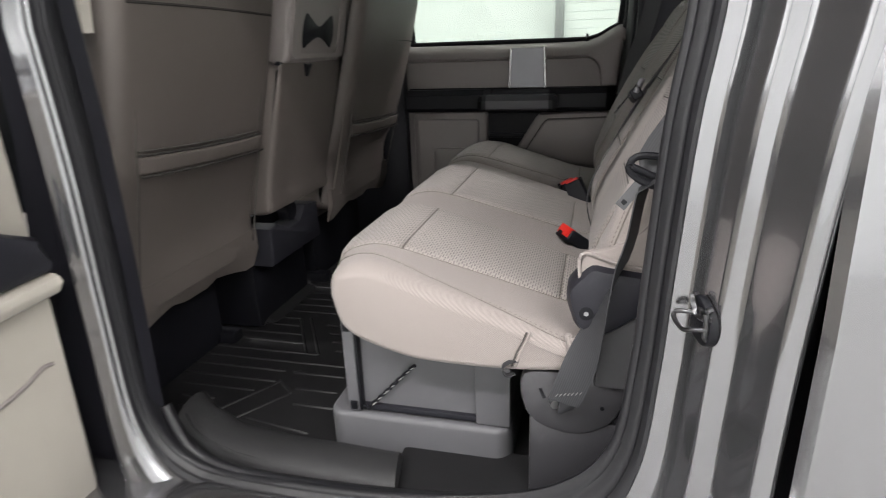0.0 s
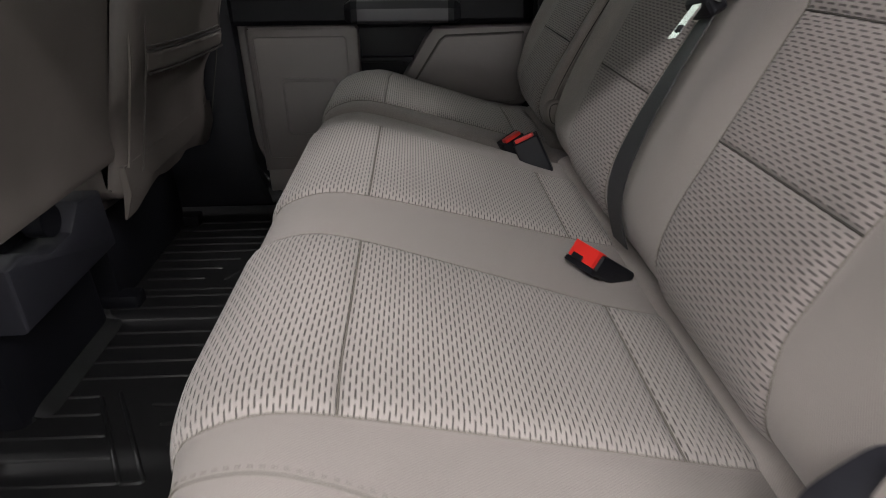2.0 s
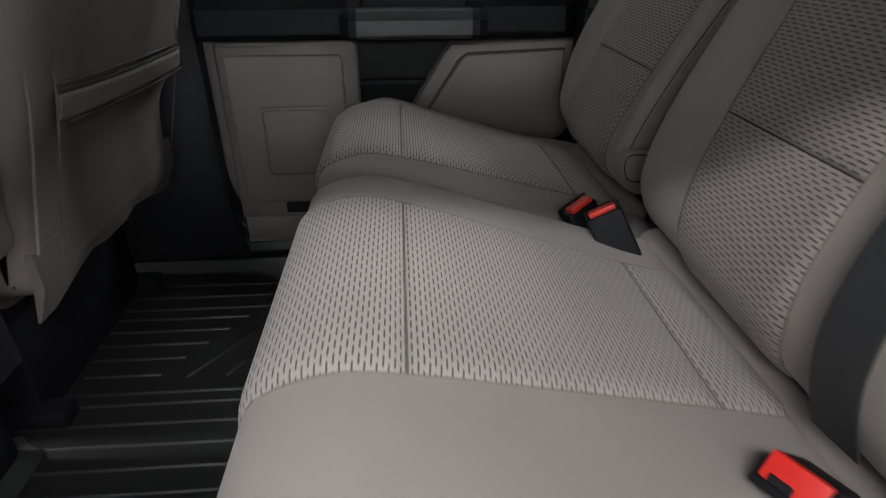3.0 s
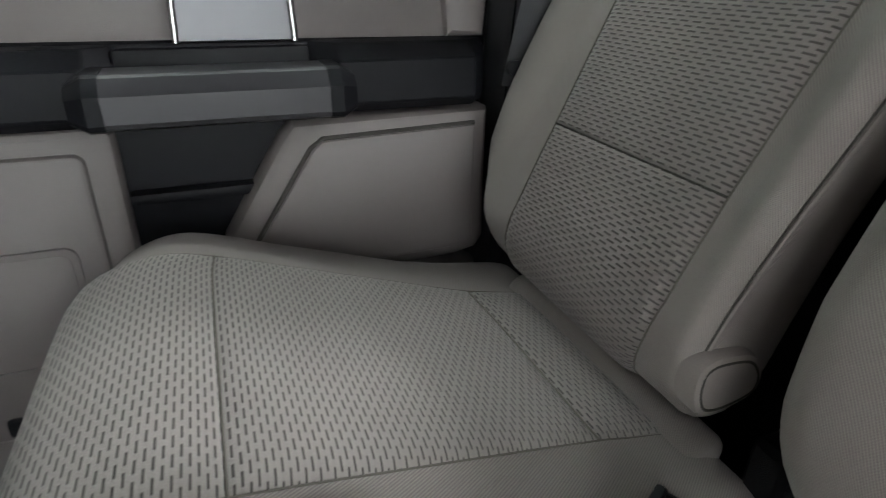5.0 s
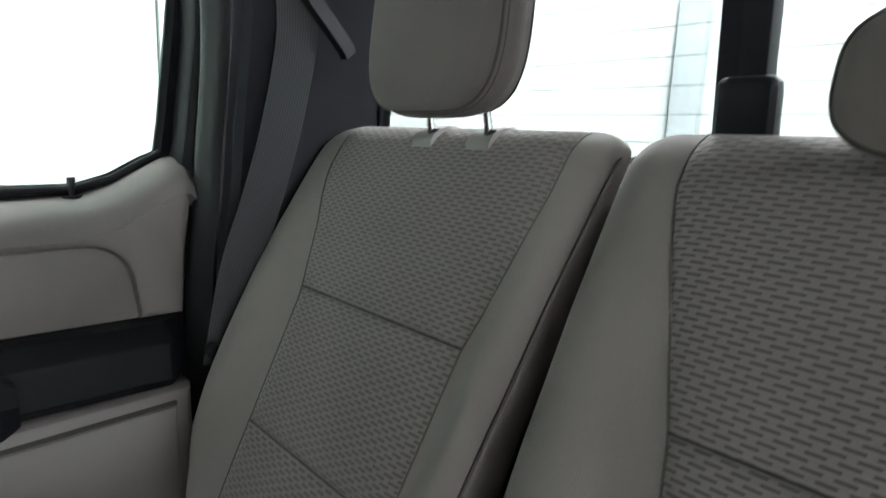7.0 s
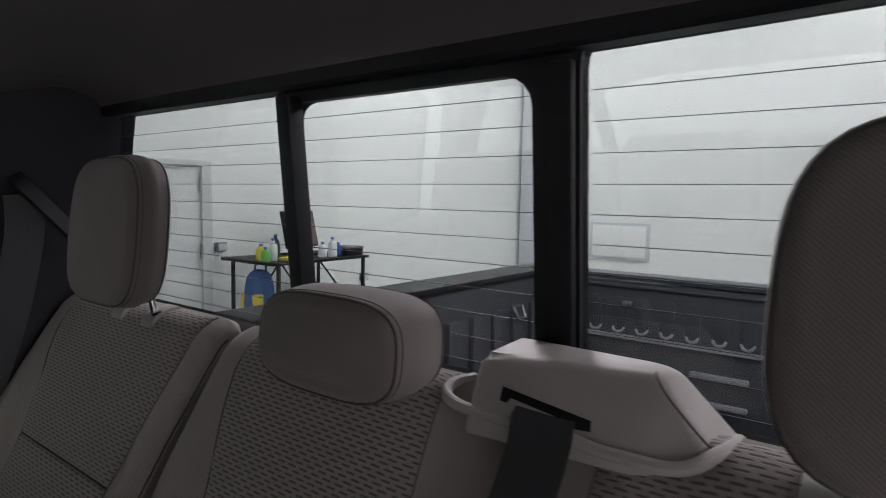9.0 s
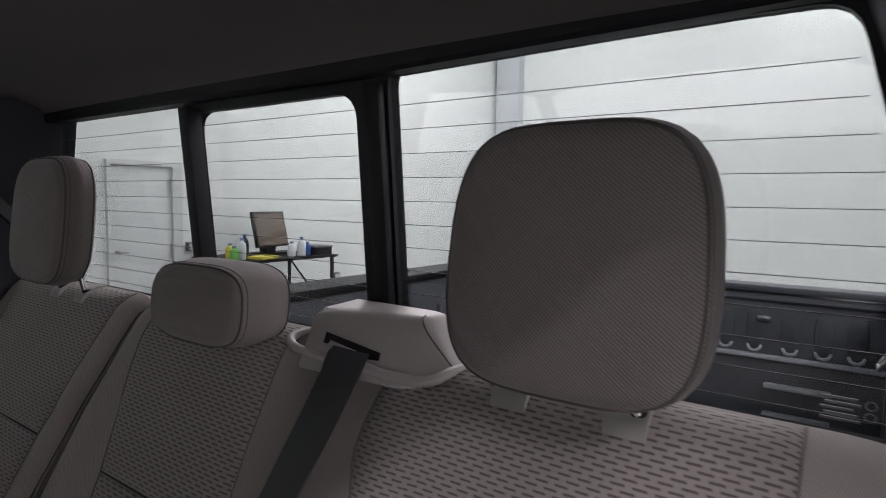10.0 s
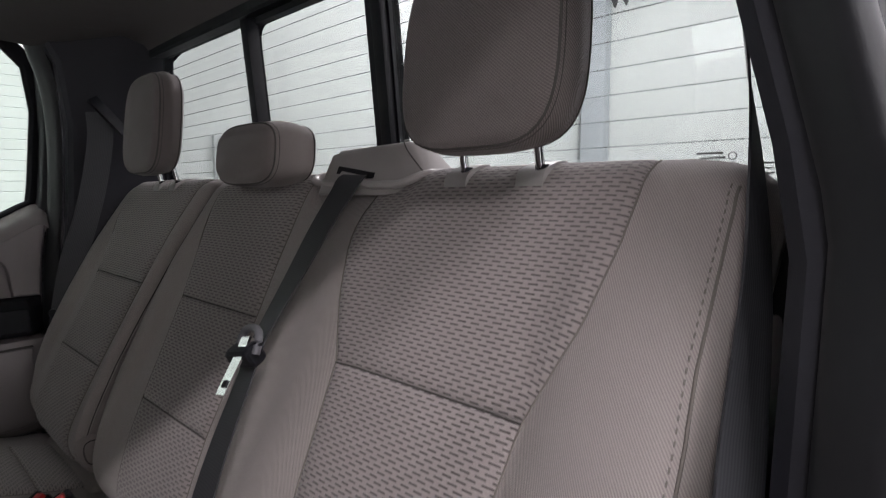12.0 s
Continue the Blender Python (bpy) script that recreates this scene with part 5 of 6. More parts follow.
def outer_seam(s, dy, lift):
    p, n = FACE(s)
    y = lerp_table([(0.40, 0.210), (0.63, 0.217), (0.78, 0.230)], p.y) + dy
    c = min(max(1 - (y - 0.203) / 0.036, 0), 1)
    lift -= 0.036 * 0.65 * (1 - math.sqrt(1 - c * c))
    return bolster(Vector((p.x + n.x * lift, y, p.y + n.y * lift)))


rows = [FACE.near(z=0.40) + (B_TOP - 0.03 - FACE.near(z=0.40)) * k / 119 for k in range(120)]
part("bolster_seam", tubed([outer_seam(s, 0.0, -0.0002) for s in rows], 0.0013, 6), STITCH, ba)
part("stitching", stitches([outer_seam(s, 0.005, 0.0) for s in rows], 0.0007), STITCH, ba)
part("bolster_skirt", prism(smooth_loop([(0.391, 0.400), (0.388, 0.430), (0.393, 0.439), (0.405, 0.442), (0.428, 0.448), (0.465, 0.475), (0.510, 0.545), (0.565, 0.640), (0.625, 0.690), (0.640, 0.60), (0.632, 0.50), (0.620, 0.405), (0.54, 0.393), (0.46, 0.395)], 60), XZ, 0.211, 0.1995, 0.003), CLOTH, ba)
part("piping", tubed(smooth_loop([(0.387, 0.1985, 0.398), (0.385, 0.1975, 0.43), (0.390, 0.1975, 0.4395), (0.400, 0.1975, 0.4395), (0.414, 0.1975, 0.434), (0.435, 0.1975, 0.427), (0.456, 0.1975, 0.423), (0.51, 0.1975, 0.418), (0.60, 0.1975, 0.416)], 40, False), 0.0026, 8), CLOTH, ba, "piped lower edge")

narrow = thing("rear_seat", (0.24, 1.30, 0.24), "narrow taupe cloth rear bench section with one place", "car seat", "rear seats")
cu2 = part("seat_cushion", pad(C_LOOP, lambda p, h: bend(XZ(p, h)), CSPLIT + 0.006, 1.492, 0.034, 7, 0, 24, 0.55), CLOTH, narrow)
cushion_inserts(cu2, 1.098, 1.396, 1.134, 1.380)
ba2 = part("backrest", pad(B_LOOP, lambda p, h: narrow_edge(XZ(p, h)), SPLIT + 0.004, 1.525, 0.036, 7, 0, 40, 0.6), CLOTH, narrow)
back_inserts(ba2, table_z([(0.33, 1.178), (0.38, 1.158), (0.42, 1.154), (0.498, 1.156), (0.62, 1.152), (0.69, 1.135), (0.75, 1.125), (0.8, 1.125)]), table_z([(0.33, 1.400), (0.38, 1.384), (0.42, 1.380), (0.504, 1.388), (0.616, 1.400), (0.69, 1.430), (0.75, 1.455), (0.8, 1.460)]))
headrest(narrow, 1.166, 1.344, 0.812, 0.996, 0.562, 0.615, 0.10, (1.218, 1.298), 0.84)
SEAMS = [FACE.near(z=0.37) + (B_TOP - 0.02 - FACE.near(z=0.37)) * k / 60 for k in range(61)]
part("bolster_seam", tubed([narrow_edge(Vector((FACE(s)[0].x - FACE(s)[1].x * 0.0143, SPLIT + 0.0062, FACE(s)[0].y - FACE(s)[1].y * 0.0143))) for s in SEAMS], 0.0010, 6), DARKSEAM, ba2)
part("piping", tubed([narrow_edge(Vector((FACE(s)[0].x - FACE(s)[1].x * 0.0168, SPLIT + 0.0049, FACE(s)[0].y - FACE(s)[1].y * 0.0168))) for s in SEAMS], 0.0018, 6), CLOTH, ba2)
FLAP = smooth_loop([(0.400, 0.362), (0.399, 0.380), (0.405, 0.391), (0.420, 0.395), (0.450, 0.390), (0.465, 0.370), (0.460, 0.350), (0.430, 0.342), (0.409, 0.346)], 40)
flap = part("bolster_flap", prism([p + Vector((0.005, 0)) for p in FLAP], XZ, SPLIT + 0.062, SPLIT + 0.021, 0.005), CLOTH, ba2)
part("piping", tubed([XZ(p + Vector((0.005, 0)), SPLIT + 0.0215) for p in inset_loop(FLAP, 0.0065)], 0.0013, 6, True), DARKSEAM, flap)
part("hinge_cover", boxed((0.448, SPLIT - 0.030, 0.22), (0.53, SPLIT + 0.004, 0.335), 0.014, 3), BLACK, ba2, "black plastic hinge cover")

# cloth tucked into the gap between cushion and backrest
for o, ya, yb in ((wide, 0.235, CSPLIT - 0.012), (narrow, CSPLIT + 0.06, 1.40)):
    part("tuck", pad(smooth_loop([(0.418, 0.272), (0.412, 0.292), (0.420, 0.308), (0.440, 0.313), (0.458, 0.300), (0.45, 0.272)], 28), XZ, ya, yb, 0.010), CLOTH, o)

# plastic outlet of the middle belt on the seat's shoulder
outlet = thing("belt_outlet", (0.63, 0.645, 0.785), "taupe plastic shoulder belt outlet on the backrest", "belt outlet")
# wedge-shaped hood: flat top, leaning front, one end sloping down to a tip
bm = bmesh.new()
for p in ((0.5985, 0.730, 0.772), (0.6075, 0.604, 0.772), (0.627, 0.545, 0.776), (0.690, 0.545, 0.782), (0.694, 0.734, 0.782),
          (0.627, 0.731, 0.829), (0.6395, 0.597, 0.835), (0.664, 0.590, 0.838), (0.688, 0.728, 0.833)):
    bm.verts.new(p)
bmesh.ops.convex_hull(bm, input=bm.verts)
bmesh.ops.dissolve_limit(bm, angle_limit=0.03, verts=bm.verts, edges=bm.edges)
bmesh.ops.bevel(bm, geom=list(bm.edges), offset=0.0055, segments=3, profile=0.5, affect="EDGES")
hood = part("cover", bm, HOOD, outlet, angle=40)


def on_hood(y, z, out):
    """A point on the hood's leaning front."""
    return Vector((0.605 + 0.0714 * (0.730 - y) + 0.5 * (z - 0.785) - out, y, z))


SLOT = [(0.7055, 0.8095), (0.7050, 0.7998), (0.6990, 0.7993), (0.6970, 0.8030), (0.6500, 0.7960), (0.6455, 0.7925), (0.6335, 0.7930), (0.6345, 0.7995)]
bm = bmesh.new()
loft(bm, [[on_hood(y, z, o) for y, z in SLOT] for o in (-0.010, 0.0006)])
part("slot", bm, BLACK, hood, "black belt slot", False)
part("seam", tubed(smooth_loop([(0.640, 0.598, 0.8365), (0.630, 0.594, 0.8345), (0.626, 0.584, 0.823), (0.628, 0.562, 0.800), (0.630, 0.550, 0.790)], 24, False), 0.0008, 6), DARKSEAM, hood)
part("flange", tubed(smooth_loop([(0.652, 0.752, 0.799), (0.632, 0.760, 0.798), (0.618, 0.758, 0.794), (0.612, 0.744, 0.789), (0.610, 0.709, 0.787), (0.610, 0.650, 0.7865), (0.6085, 0.627, 0.7845), (0.6085, 0.605, 0.7845), (0.609, 0.581, 0.785), (0.612, 0.566, 0.789), (0.6230, 0.556, 0.795), (0.636, 0.550, 0.797), (0.655, 0.547, 0.797)], 48, False), 0.0048, 10), HOOD, outlet, "taupe rubber flange")

# ---------------------------------------------------------------- belts and buckles


belt = thing("seat_belt", (0.36, 0.60, 0.33), "black middle shoulder belt hanging across the backrest", "seat belt", "seat belts")
part("upper_webbing", ribbon(smooth_loop([(0.620, 0.669, 0.7985), (0.608, 0.667, 0.7935), (0.595, 0.663, 0.7805), (0.563, 0.664, 0.738), (0.529, 0.678, 0.674), (0.489, 0.683, 0.612)], 26, False), [(-0.05 + 0.27 * k / 25, 1, 0.05 - 0.17 * k / 25) for k in range(26)], 0.046, 0.0016), WEB, belt)
part("lower_webbing", ribbon(smooth_loop([(0.489, 0.683, 0.612), (0.463, 0.674, 0.567), (0.440, 0.668, 0.526), (0.413, 0.658, 0.475), (0.392, 0.645, 0.428), (0.388, 0.637, 0.385), (0.400, 0.632, 0.340)], 24, False), [(0.22 - 0.30 * k / 23, 1, -0.12 + 0.15 * k / 23) for k in range(24)], 0.046, 0.0016), WEB, belt)
tg = part("tongue_grip", boxed((0.4580, 0.6500, 0.5890), (0.4800, 0.6980, 0.6130), 0.008, 3, pose(0, 0, 0, -14, -30, 10)), BLACK, belt)
part("loop", tubed(smooth_loop([(0.4680, 0.6490, 0.6070), (0.4740, 0.6520, 0.6250), (0.4800, 0.6720, 0.6290), (0.4800, 0.6940, 0.6230), (0.4730, 0.7000, 0.6030)], 20, False), 0.0045), GREY, tg, "grey plastic belt loop")
part("tongue_plate", ribbon([(0.4700, 0.6720, 0.6210), (0.4600, 0.6680, 0.6050), (0.4360, 0.6600, 0.5730), (0.4330, 0.6590, 0.5690)], (0.2200, 0.9500, 0.2000), 0.018, 0.0026), CHROME, tg, "bright steel tongue")
part("tongue_slot", ribbon([(0.4415, 0.6605, 0.5820), (0.4370, 0.6590, 0.5760)], (0.2200, 0.9500, 0.2000), 0.008, 0.0034), BLACK, tg)


def facing(axis, wide):
    """A turn that lays x along axis and y as near as can be along wide."""
    x = Vector(axis).normalized()
    y = Vector(wide)
    y = (y - x * y.dot(x)).normalized()
    return Matrix((x, y, x.cross(y))).transposed().to_4x4()


def buckle(at, m, label, wrap=0.012, group="buckles"):
    """A belt buckle: black case with a red release button at its mouth and a stalk."""
    o = thing("belt_buckle", at, label, "buckle", group)
    M = Matrix.Translation(at) @ m @ Matrix.Scale(1.1, 4)
    half = 0.0175 if wrap > 0.01 else 0.0150

    def local(bm):
        bmesh.ops.transform(bm, matrix=M, verts=bm.verts)
        return bm
    case = part("case", local(boxed((0.004, -0.021, -0.012), (0.070, 0.021, 0.012), 0.006, 3)), BLACK, o)
    part("button", local(boxed((-0.0015, -half, -0.006 if wrap > 0.01 else -0.002), (wrap, half, 0.0128), 0.0012, 2)), RED, o, "red release button")
    part("bezel", local(boxed((0.000, -0.0205, -0.0125), (0.012, 0.0205, -0.0062), 0.002, 2)), BLACK, o)
    part("mouth", local(boxed((-0.0025, -0.003, -0.0065), (0.004, 0.0120, -0.0005), 0.0008, 1)), BLACK, o)
    part("stalk", local(boxed((0.065, -0.014, -0.007), (0.13, 0.014, 0.006), 0.004)), BLACK, o)
    return o


buckle((0.344, 0.595, 0.344), pose(0, 0, 0, 0, 36, 27), "black belt buckle with a red button, near the bench middle")
buckle((0.325, 1.040, 0.348), facing((0.45, -0.05, -0.88), (0.87, 0.40, 0.42)), "black belt buckle with a red button, beside another", 0.0045)
buckle((0.344, 0.998, 0.359), facing((0.42, -0.28, -0.86), (0.84, -0.10, 0.55)), "black belt buckle with a paler red button", 0.0045)

# near outboard belt, its tongue, anchor and the hinge cover of the seat
FLECKS = material("pale_stitch_thread", (0.22, 0.22, 0.21), 0.8)
nb = thing("seat_belt", (0.39, 0.19, 0.2), "black outboard belt beside the door opening", "seat belt", "seat belts")
BX = [(0, 1.0), (2.6, 1.0), (5, 0.75), (7.4, 0.35), (10, 0.0), (12, -0.27), (17, -0.27), (18.2, 0.4), (19.4, 0.88), (23, 0.88), (32, 0.93), (43, 0.95)]
BY = [(0, 0.1), (2.6, -0.1), (5, -0.6), (7.4, -0.92), (10, -0.97), (12, -0.88), (17, -0.88), (18.2, -0.6), (19.4, -0.2), (23, -0.25), (31, 0.0), (36, 0.25), (43, 0.3)]
BZ = [(0, -0.25), (7, -0.1), (11, 0.35), (17, 0.35), (18.2, -0.1), (19.4, -0.42), (24, -0.30), (43, -0.25)]
part("webbing", ribbon(smooth_loop([(0.371, 0.186, 0.215), (0.386, 0.183, 0.262), (0.400, 0.179, 0.31), (0.412, 0.176, 0.35), (0.425, 0.175, 0.395), (0.437, 0.175, 0.433), (0.447, 0.176, 0.469), (0.463, 0.177, 0.553), (0.520, 0.189, 0.645), (0.568, 0.200, 0.724), (0.598, 0.214, 0.81), (0.614, 0.227, 0.87), (0.624, 0.238, 0.93), (0.630, 0.248, 0.985)], 44, False),
                       [Vector((lerp_table(BX, k), lerp_table(BY, k), lerp_table(BZ, k))) for k in range(44)], 0.046, 0.0016), WEB, nb)
guide = smooth_loop([(0.613, 0.226, 0.880), (0.618, 0.231, 0.902), (0.624, 0.238, 0.932), (0.630, 0.247, 0.975)], 14, False)
bm = bmesh.new()
loft(bm, [[p + Vector((math.cos(a * math.pi / 5), 0.4 * math.cos(a * math.pi / 5) + 0.7 * math.sin(a * math.pi / 5), 0)) * (0.0016 + 0.0008 * k) for a in range(10)] for k, p in enumerate(guide)])
part("belt_guide", bm, BLACK, nb, "black belt guide")
part("belt_ring", boxed((0.602, 0.240, 0.972), (0.656, 0.258, 1.010), 0.008, 3), BLACK, nb, "black belt turning loop")
# D-shaped tongue: a rounded ring with a bar across it and a steel blade
DRING = [(0.4385, 0.5565), (0.4395, 0.566), (0.4455, 0.572), (0.458, 0.574), (0.476, 0.571), (0.488, 0.563), (0.491, 0.552), (0.485, 0.5425), (0.470, 0.5385), (0.452, 0.5450)]
tg = part("tongue_grip", tubed([XZ(p, 0.167 + 0.10 * (p[1] - 0.555)) for p in smooth_loop(DRING, 40)], 0.0046, 10, True), BLACK, nb)
part("bar", tubed([(0.441, 0.166, 0.5615), (0.462, 0.165, 0.5520), (0.487, 0.166, 0.5445)], 0.0042, 10), BLACK, tg)
part("web", prism([(0.440, 0.558), (0.462, 0.549), (0.486, 0.545), (0.470, 0.539), (0.452, 0.545)], XZ, 0.170, 0.165, 0.001), BLACK, tg)
part("tongue_plate", ribbon([(0.456, 0.168, 0.546), (0.4475, 0.168, 0.535), (0.4300, 0.167, 0.5120)], (0.80, -0.10, -0.60), 0.0135, 0.0026), DARKSTEEL, tg, "dark steel tongue")
part("tongue_slot", ribbon([(0.4365, 0.1670, 0.5205), (0.4330, 0.1668, 0.5160)], (0.80, -0.10, -0.60), 0.0060, 0.0034), BLACK, tg)
for k in range(7):
    part("stitch", tubed([(0.372 + 0.0055 * k - 0.012, 0.1835, 0.226 + 0.0012 * k), (0.372 + 0.0055 * k - 0.009, 0.1832, 0.231 + 0.0012 * k)], 0.0006, 5), FLECKS, nb)
anchor = thing("belt_anchor", (0.385, 0.21, 0.10), "grey steel seat and belt anchor bracket", "bracket")
part("plate", prism(smooth_loop([(0.312, 0.245), (0.312, 0.19), (0.335, 0.160), (0.385, 0.148), (0.43, 0.165), (0.452, 0.20), (0.455, 0.25), (0.38, 0.252)], 40), XZ, 0.225, 0.207, 0.004), GUNMETAL, anchor)
part("foot", boxed((0.32, 0.21, 0.0), (0.45, 0.26, 0.17), 0.006), GUNMETAL, anchor)
part("hole", prism(smooth_loop([(0.3365, 0.2225), (0.3345, 0.2215), (0.3400, 0.2070), (0.3425, 0.2065), (0.3440, 0.2080), (0.3385, 0.2225)], 18), XZ, 0.2080, 0.2062), BLACK, anchor)
part("hole", tubed([(0.4254, 0.2062, 0.1987), (0.4254, 0.2085, 0.1987)], 0.0032, 10), BLACK, anchor)
# end of the belt folded round its bolt
bm = bmesh.new()
for p in ((0.3610, 0.190, 0.188), (0.3660, 0.186, 0.217), (0.3910, 0.187, 0.223), (0.3905, 0.192, 0.205), (0.3680, 0.201, 0.190), (0.3880, 0.203, 0.210), (0.3660, 0.203, 0.215)):
    bm.verts.new(p)
bmesh.ops.convex_hull(bm, input=bm.verts)
bmesh.ops.bevel(bm, geom=list(bm.edges), offset=0.0025, segments=2, profile=0.5, affect="EDGES")
part("folded_end", bm, WEB, nb)
part("bolt", tubed([(0.3600, 0.196, 0.2045), (0.3560, 0.206, 0.2045)], 0.0075, 12), STEEL, anchor)
hinge = thing("hinge_cover", (0.41, 0.195, 0.31), "black plastic hinge cover beside the seat", "hinge cover")
part("cover", prism(smooth_loop([(0.376, 0.352), (0.370, 0.375), (0.372, 0.392), (0.393, 0.417), (0.405, 0.424), (0.425, 0.421), (0.50, 0.412), (0.53, 0.408), (0.525, 0.39), (0.47, 0.355), (0.425, 0.322), (0.405, 0.320), (0.385, 0.332)], 60), XZ, 0.235, 0.186, 0.015), PILLAR, hinge)
part("bolt_ring", tubed([(0.397, 0.1852, 0.358), (0.397, 0.192, 0.358)], 0.0095, 16), BLACK, hinge)
part("bolt", tubed([(0.397, 0.1846, 0.358), (0.397, 0.190, 0.358)], 0.0034, 6), STEEL, hinge)
sp = thing("side_panel", (0.47, 0.19, 0.0), "dark grey plastic panel behind the seat's end", "side panel")
part("panel", boxed((0.412, 0.198, 0.238), (0.66, 0.213, 0.404), 0.006), SIDEGREY, sp)
part("lower_step", boxed((0.44, 0.212, 0.0), (0.62, 0.226, 0.26), 0.006), BLACK, sp)

# far outboard belt on the far pillar
fb = thing("seat_belt", (0.5, 1.52, 0.4), "black outboard belt on the far pillar", "seat belt", "seat belts")
part("webbing", ribbon(smooth_loop([(0.558, 1.472, 0.946), (0.561, 1.480, 0.890), (0.547, 1.495, 0.789), (0.527, 1.506, 0.706), (0.503, 1.516, 0.624), (0.48, 1.522, 0.50)], 24, False), (1, -0.30, 0), 0.048, 0.0016), WEB, fb)
part("belt_ring", ribbon(smooth_loop([(0.548, 1.474, 0.972), (0.560, 1.465, 0.955), (0.585, 1.460, 0.925), (0.612, 1.454, 0.892), (0.617, 1.455, 0.884)], 18, False), (0.75, 0.2, 0.6), 0.020, 0.010), BLACK, fb, "black belt turning loop")
part("screw", tubed([(0.462, 1.512, 0.528), (0.462, 1.504, 0.528)], 0.009, 12), BLACK, fb)

# ---------------------------------------------------------------- under the seat: storage box, plinth, cord
ub = thing("storage_box", (0.13, 0.86, 0.0), "grey plastic under-seat storage box on a plinth", "storage box")
part("plinth", pad(rounded(-0.052, 0.275, 0.282, 1.50, 0.030, 6), XY, 0.0, 0.087, 0.010), GREY, ub)
for x, z in ((0.000, 0.258), (0.002, 0.104)):
    part("clip", boxed((x - 0.006, 0.2745, z - 0.008), (x + 0.007, 0.280, z + 0.008), 0.002), BLACK, ub)
part("side_board", boxed((0.012, 0.292, 0.09), (0.225, 0.302, 0.262), 0.002), GREY, ub)
part("front_post", boxed((-0.010, 0.278, 0.09), (0.012, 0.305, 0.275), 0.004), GREY, ub)
part("post_slot", boxed((0.0125, 0.277, 0.095), (0.0175, 0.294, 0.27), 0.001), BLACK, ub)
part("rear_post", boxed((0.222, 0.282, 0.09), (0.281, 0.302, 0.255), 0.004), GREY, ub)
part("front_board", boxed((-0.012, 0.30, 0.09), (0.0, 1.49, 0.26), 0.002), GREY, ub)
part("base_rim", boxed((0.014, 0.283, 0.094), (0.225, 0.296, 0.104), 0.002), PILLAR, ub)
cord = thing("bungee_cord", (0.07, 0.285, 0.1), "black and white braided elastic cord", "cord")
pts = [Vector((0.030, 0.281, 0.101)).lerp(Vector((0.116, 0.287, 0.190)), k / 24) for k in range(25)]
part("braid", tubed([(p.x + 0.0014 * math.sin(k * 1.9), p.y + 0.0012 * math.cos(k * 1.9), p.z) for k, p in enumerate(pts)], 0.0034, 8), BLACK, cord)
bm = bmesh.new()
FLECK = material("pale_thread", (0.30, 0.30, 0.29), 0.8)
for k in (2, 3, 6, 9, 10, 13, 17, 18, 21, 23):
    p = pts[k]
    tube(bm, [p + Vector((-0.003, -0.0032, -0.003)), p + Vector((0.003, -0.0032, 0.001))], 0.0011, 6)
part("flecks", bm, FLECK, cord)
part("hook", tubed([(0.018, 0.281, 0.103), (0.03, 0.279, 0.099), (0.036, 0.280, 0.108)], 0.003), BLACK, cord)

# ---------------------------------------------------------------- floor liner with ribs, sill tread
mat = thing("floor_liner", (-0.3, 0.9, 0.0), "black rubber floor liner with raised ribs", "floor mat")
part("sheet", boxed((-0.70, 0.262, -0.008), (-0.03, 1.56, 0.0), 0.003), RUBBER, mat)
RIB = {}


def rib(x0, y0, x1, y1):
    """A raised rib from one end to the other; alike ones share a mesh."""
    L = round(math.hypot(x1 - x0, y1 - y0), 3)
    if L not in RIB:
        b = bmesh.new()
        loft(b, [[(x, -0.0036 * k, 0), (x, -0.0014 * k, 0.0032 * k), (x, 0.0014 * k, 0.0032 * k), (x, 0.0036 * k, 0)] for x, k in ((0, 0.5), (0.004, 1), (L - 0.004, 1), (L, 0.5))])
        finish(b, True, 70)
        RIB[L] = bpy.data.meshes.new("rib")
        b.to_mesh(RIB[L])
        b.free()
        RIB[L].materials.append(RUBBER)
    o = new("rib", RIB[L])
    o.parent = mat
    o.matrix_basis = Matrix.Translation(Vector((x0, y0, 0)) - ORIGIN[mat.name]) @ pose(0, 0, 0, 0, 0, math.degrees(math.atan2(y1 - y0, x1 - x0)))


# ribs that end along a slanting wedge, whole ribs between, and two slanting pairs
for y, x1 in ((0.600, -0.272), (0.647, -0.301), (0.691, -0.330), (0.738, -0.359), (0.780, -0.379)):
    rib(-0.68, y, x1, y)
for y, x0 in ((0.625, -0.200), (0.668, -0.228), (0.711, -0.255), (0.755, -0.284)):
    rib(x0, y, -0.06, y)
for k in range(7):
    rib(-0.66, 0.826 + 0.0435 * k, -0.06, 0.826 + 0.0435 * k)
for x0, y0, x1, y1 in ((-0.66, 0.557, -0.08, 0.557), (-0.60, 0.515, -0.28, 0.515), (-0.52, 0.470, -0.281, 0.470), (-0.495, 0.428, -0.309, 0.428), (-0.458, 0.384, -0.377, 0.384), (-0.44, 0.345, -0.405, 0.345),
                       (-0.257, 0.514, -0.130, 0.514), (-0.220, 0.452, -0.120, 0.452), (-0.196, 0.396, -0.104, 0.396), (-0.278, 0.336, -0.118, 0.310),
                       (-0.365, 0.312, -0.266, 0.476), (-0.300, 0.316, -0.222, 0.430), (-0.274, 0.478, -0.220, 0.432), (-0.377, 0.780, -0.268, 0.598), (-0.350, 0.790, -0.236, 0.600), (-0.268, 0.598, -0.236, 0.600)):
    rib(x0, y0, x1, y1)
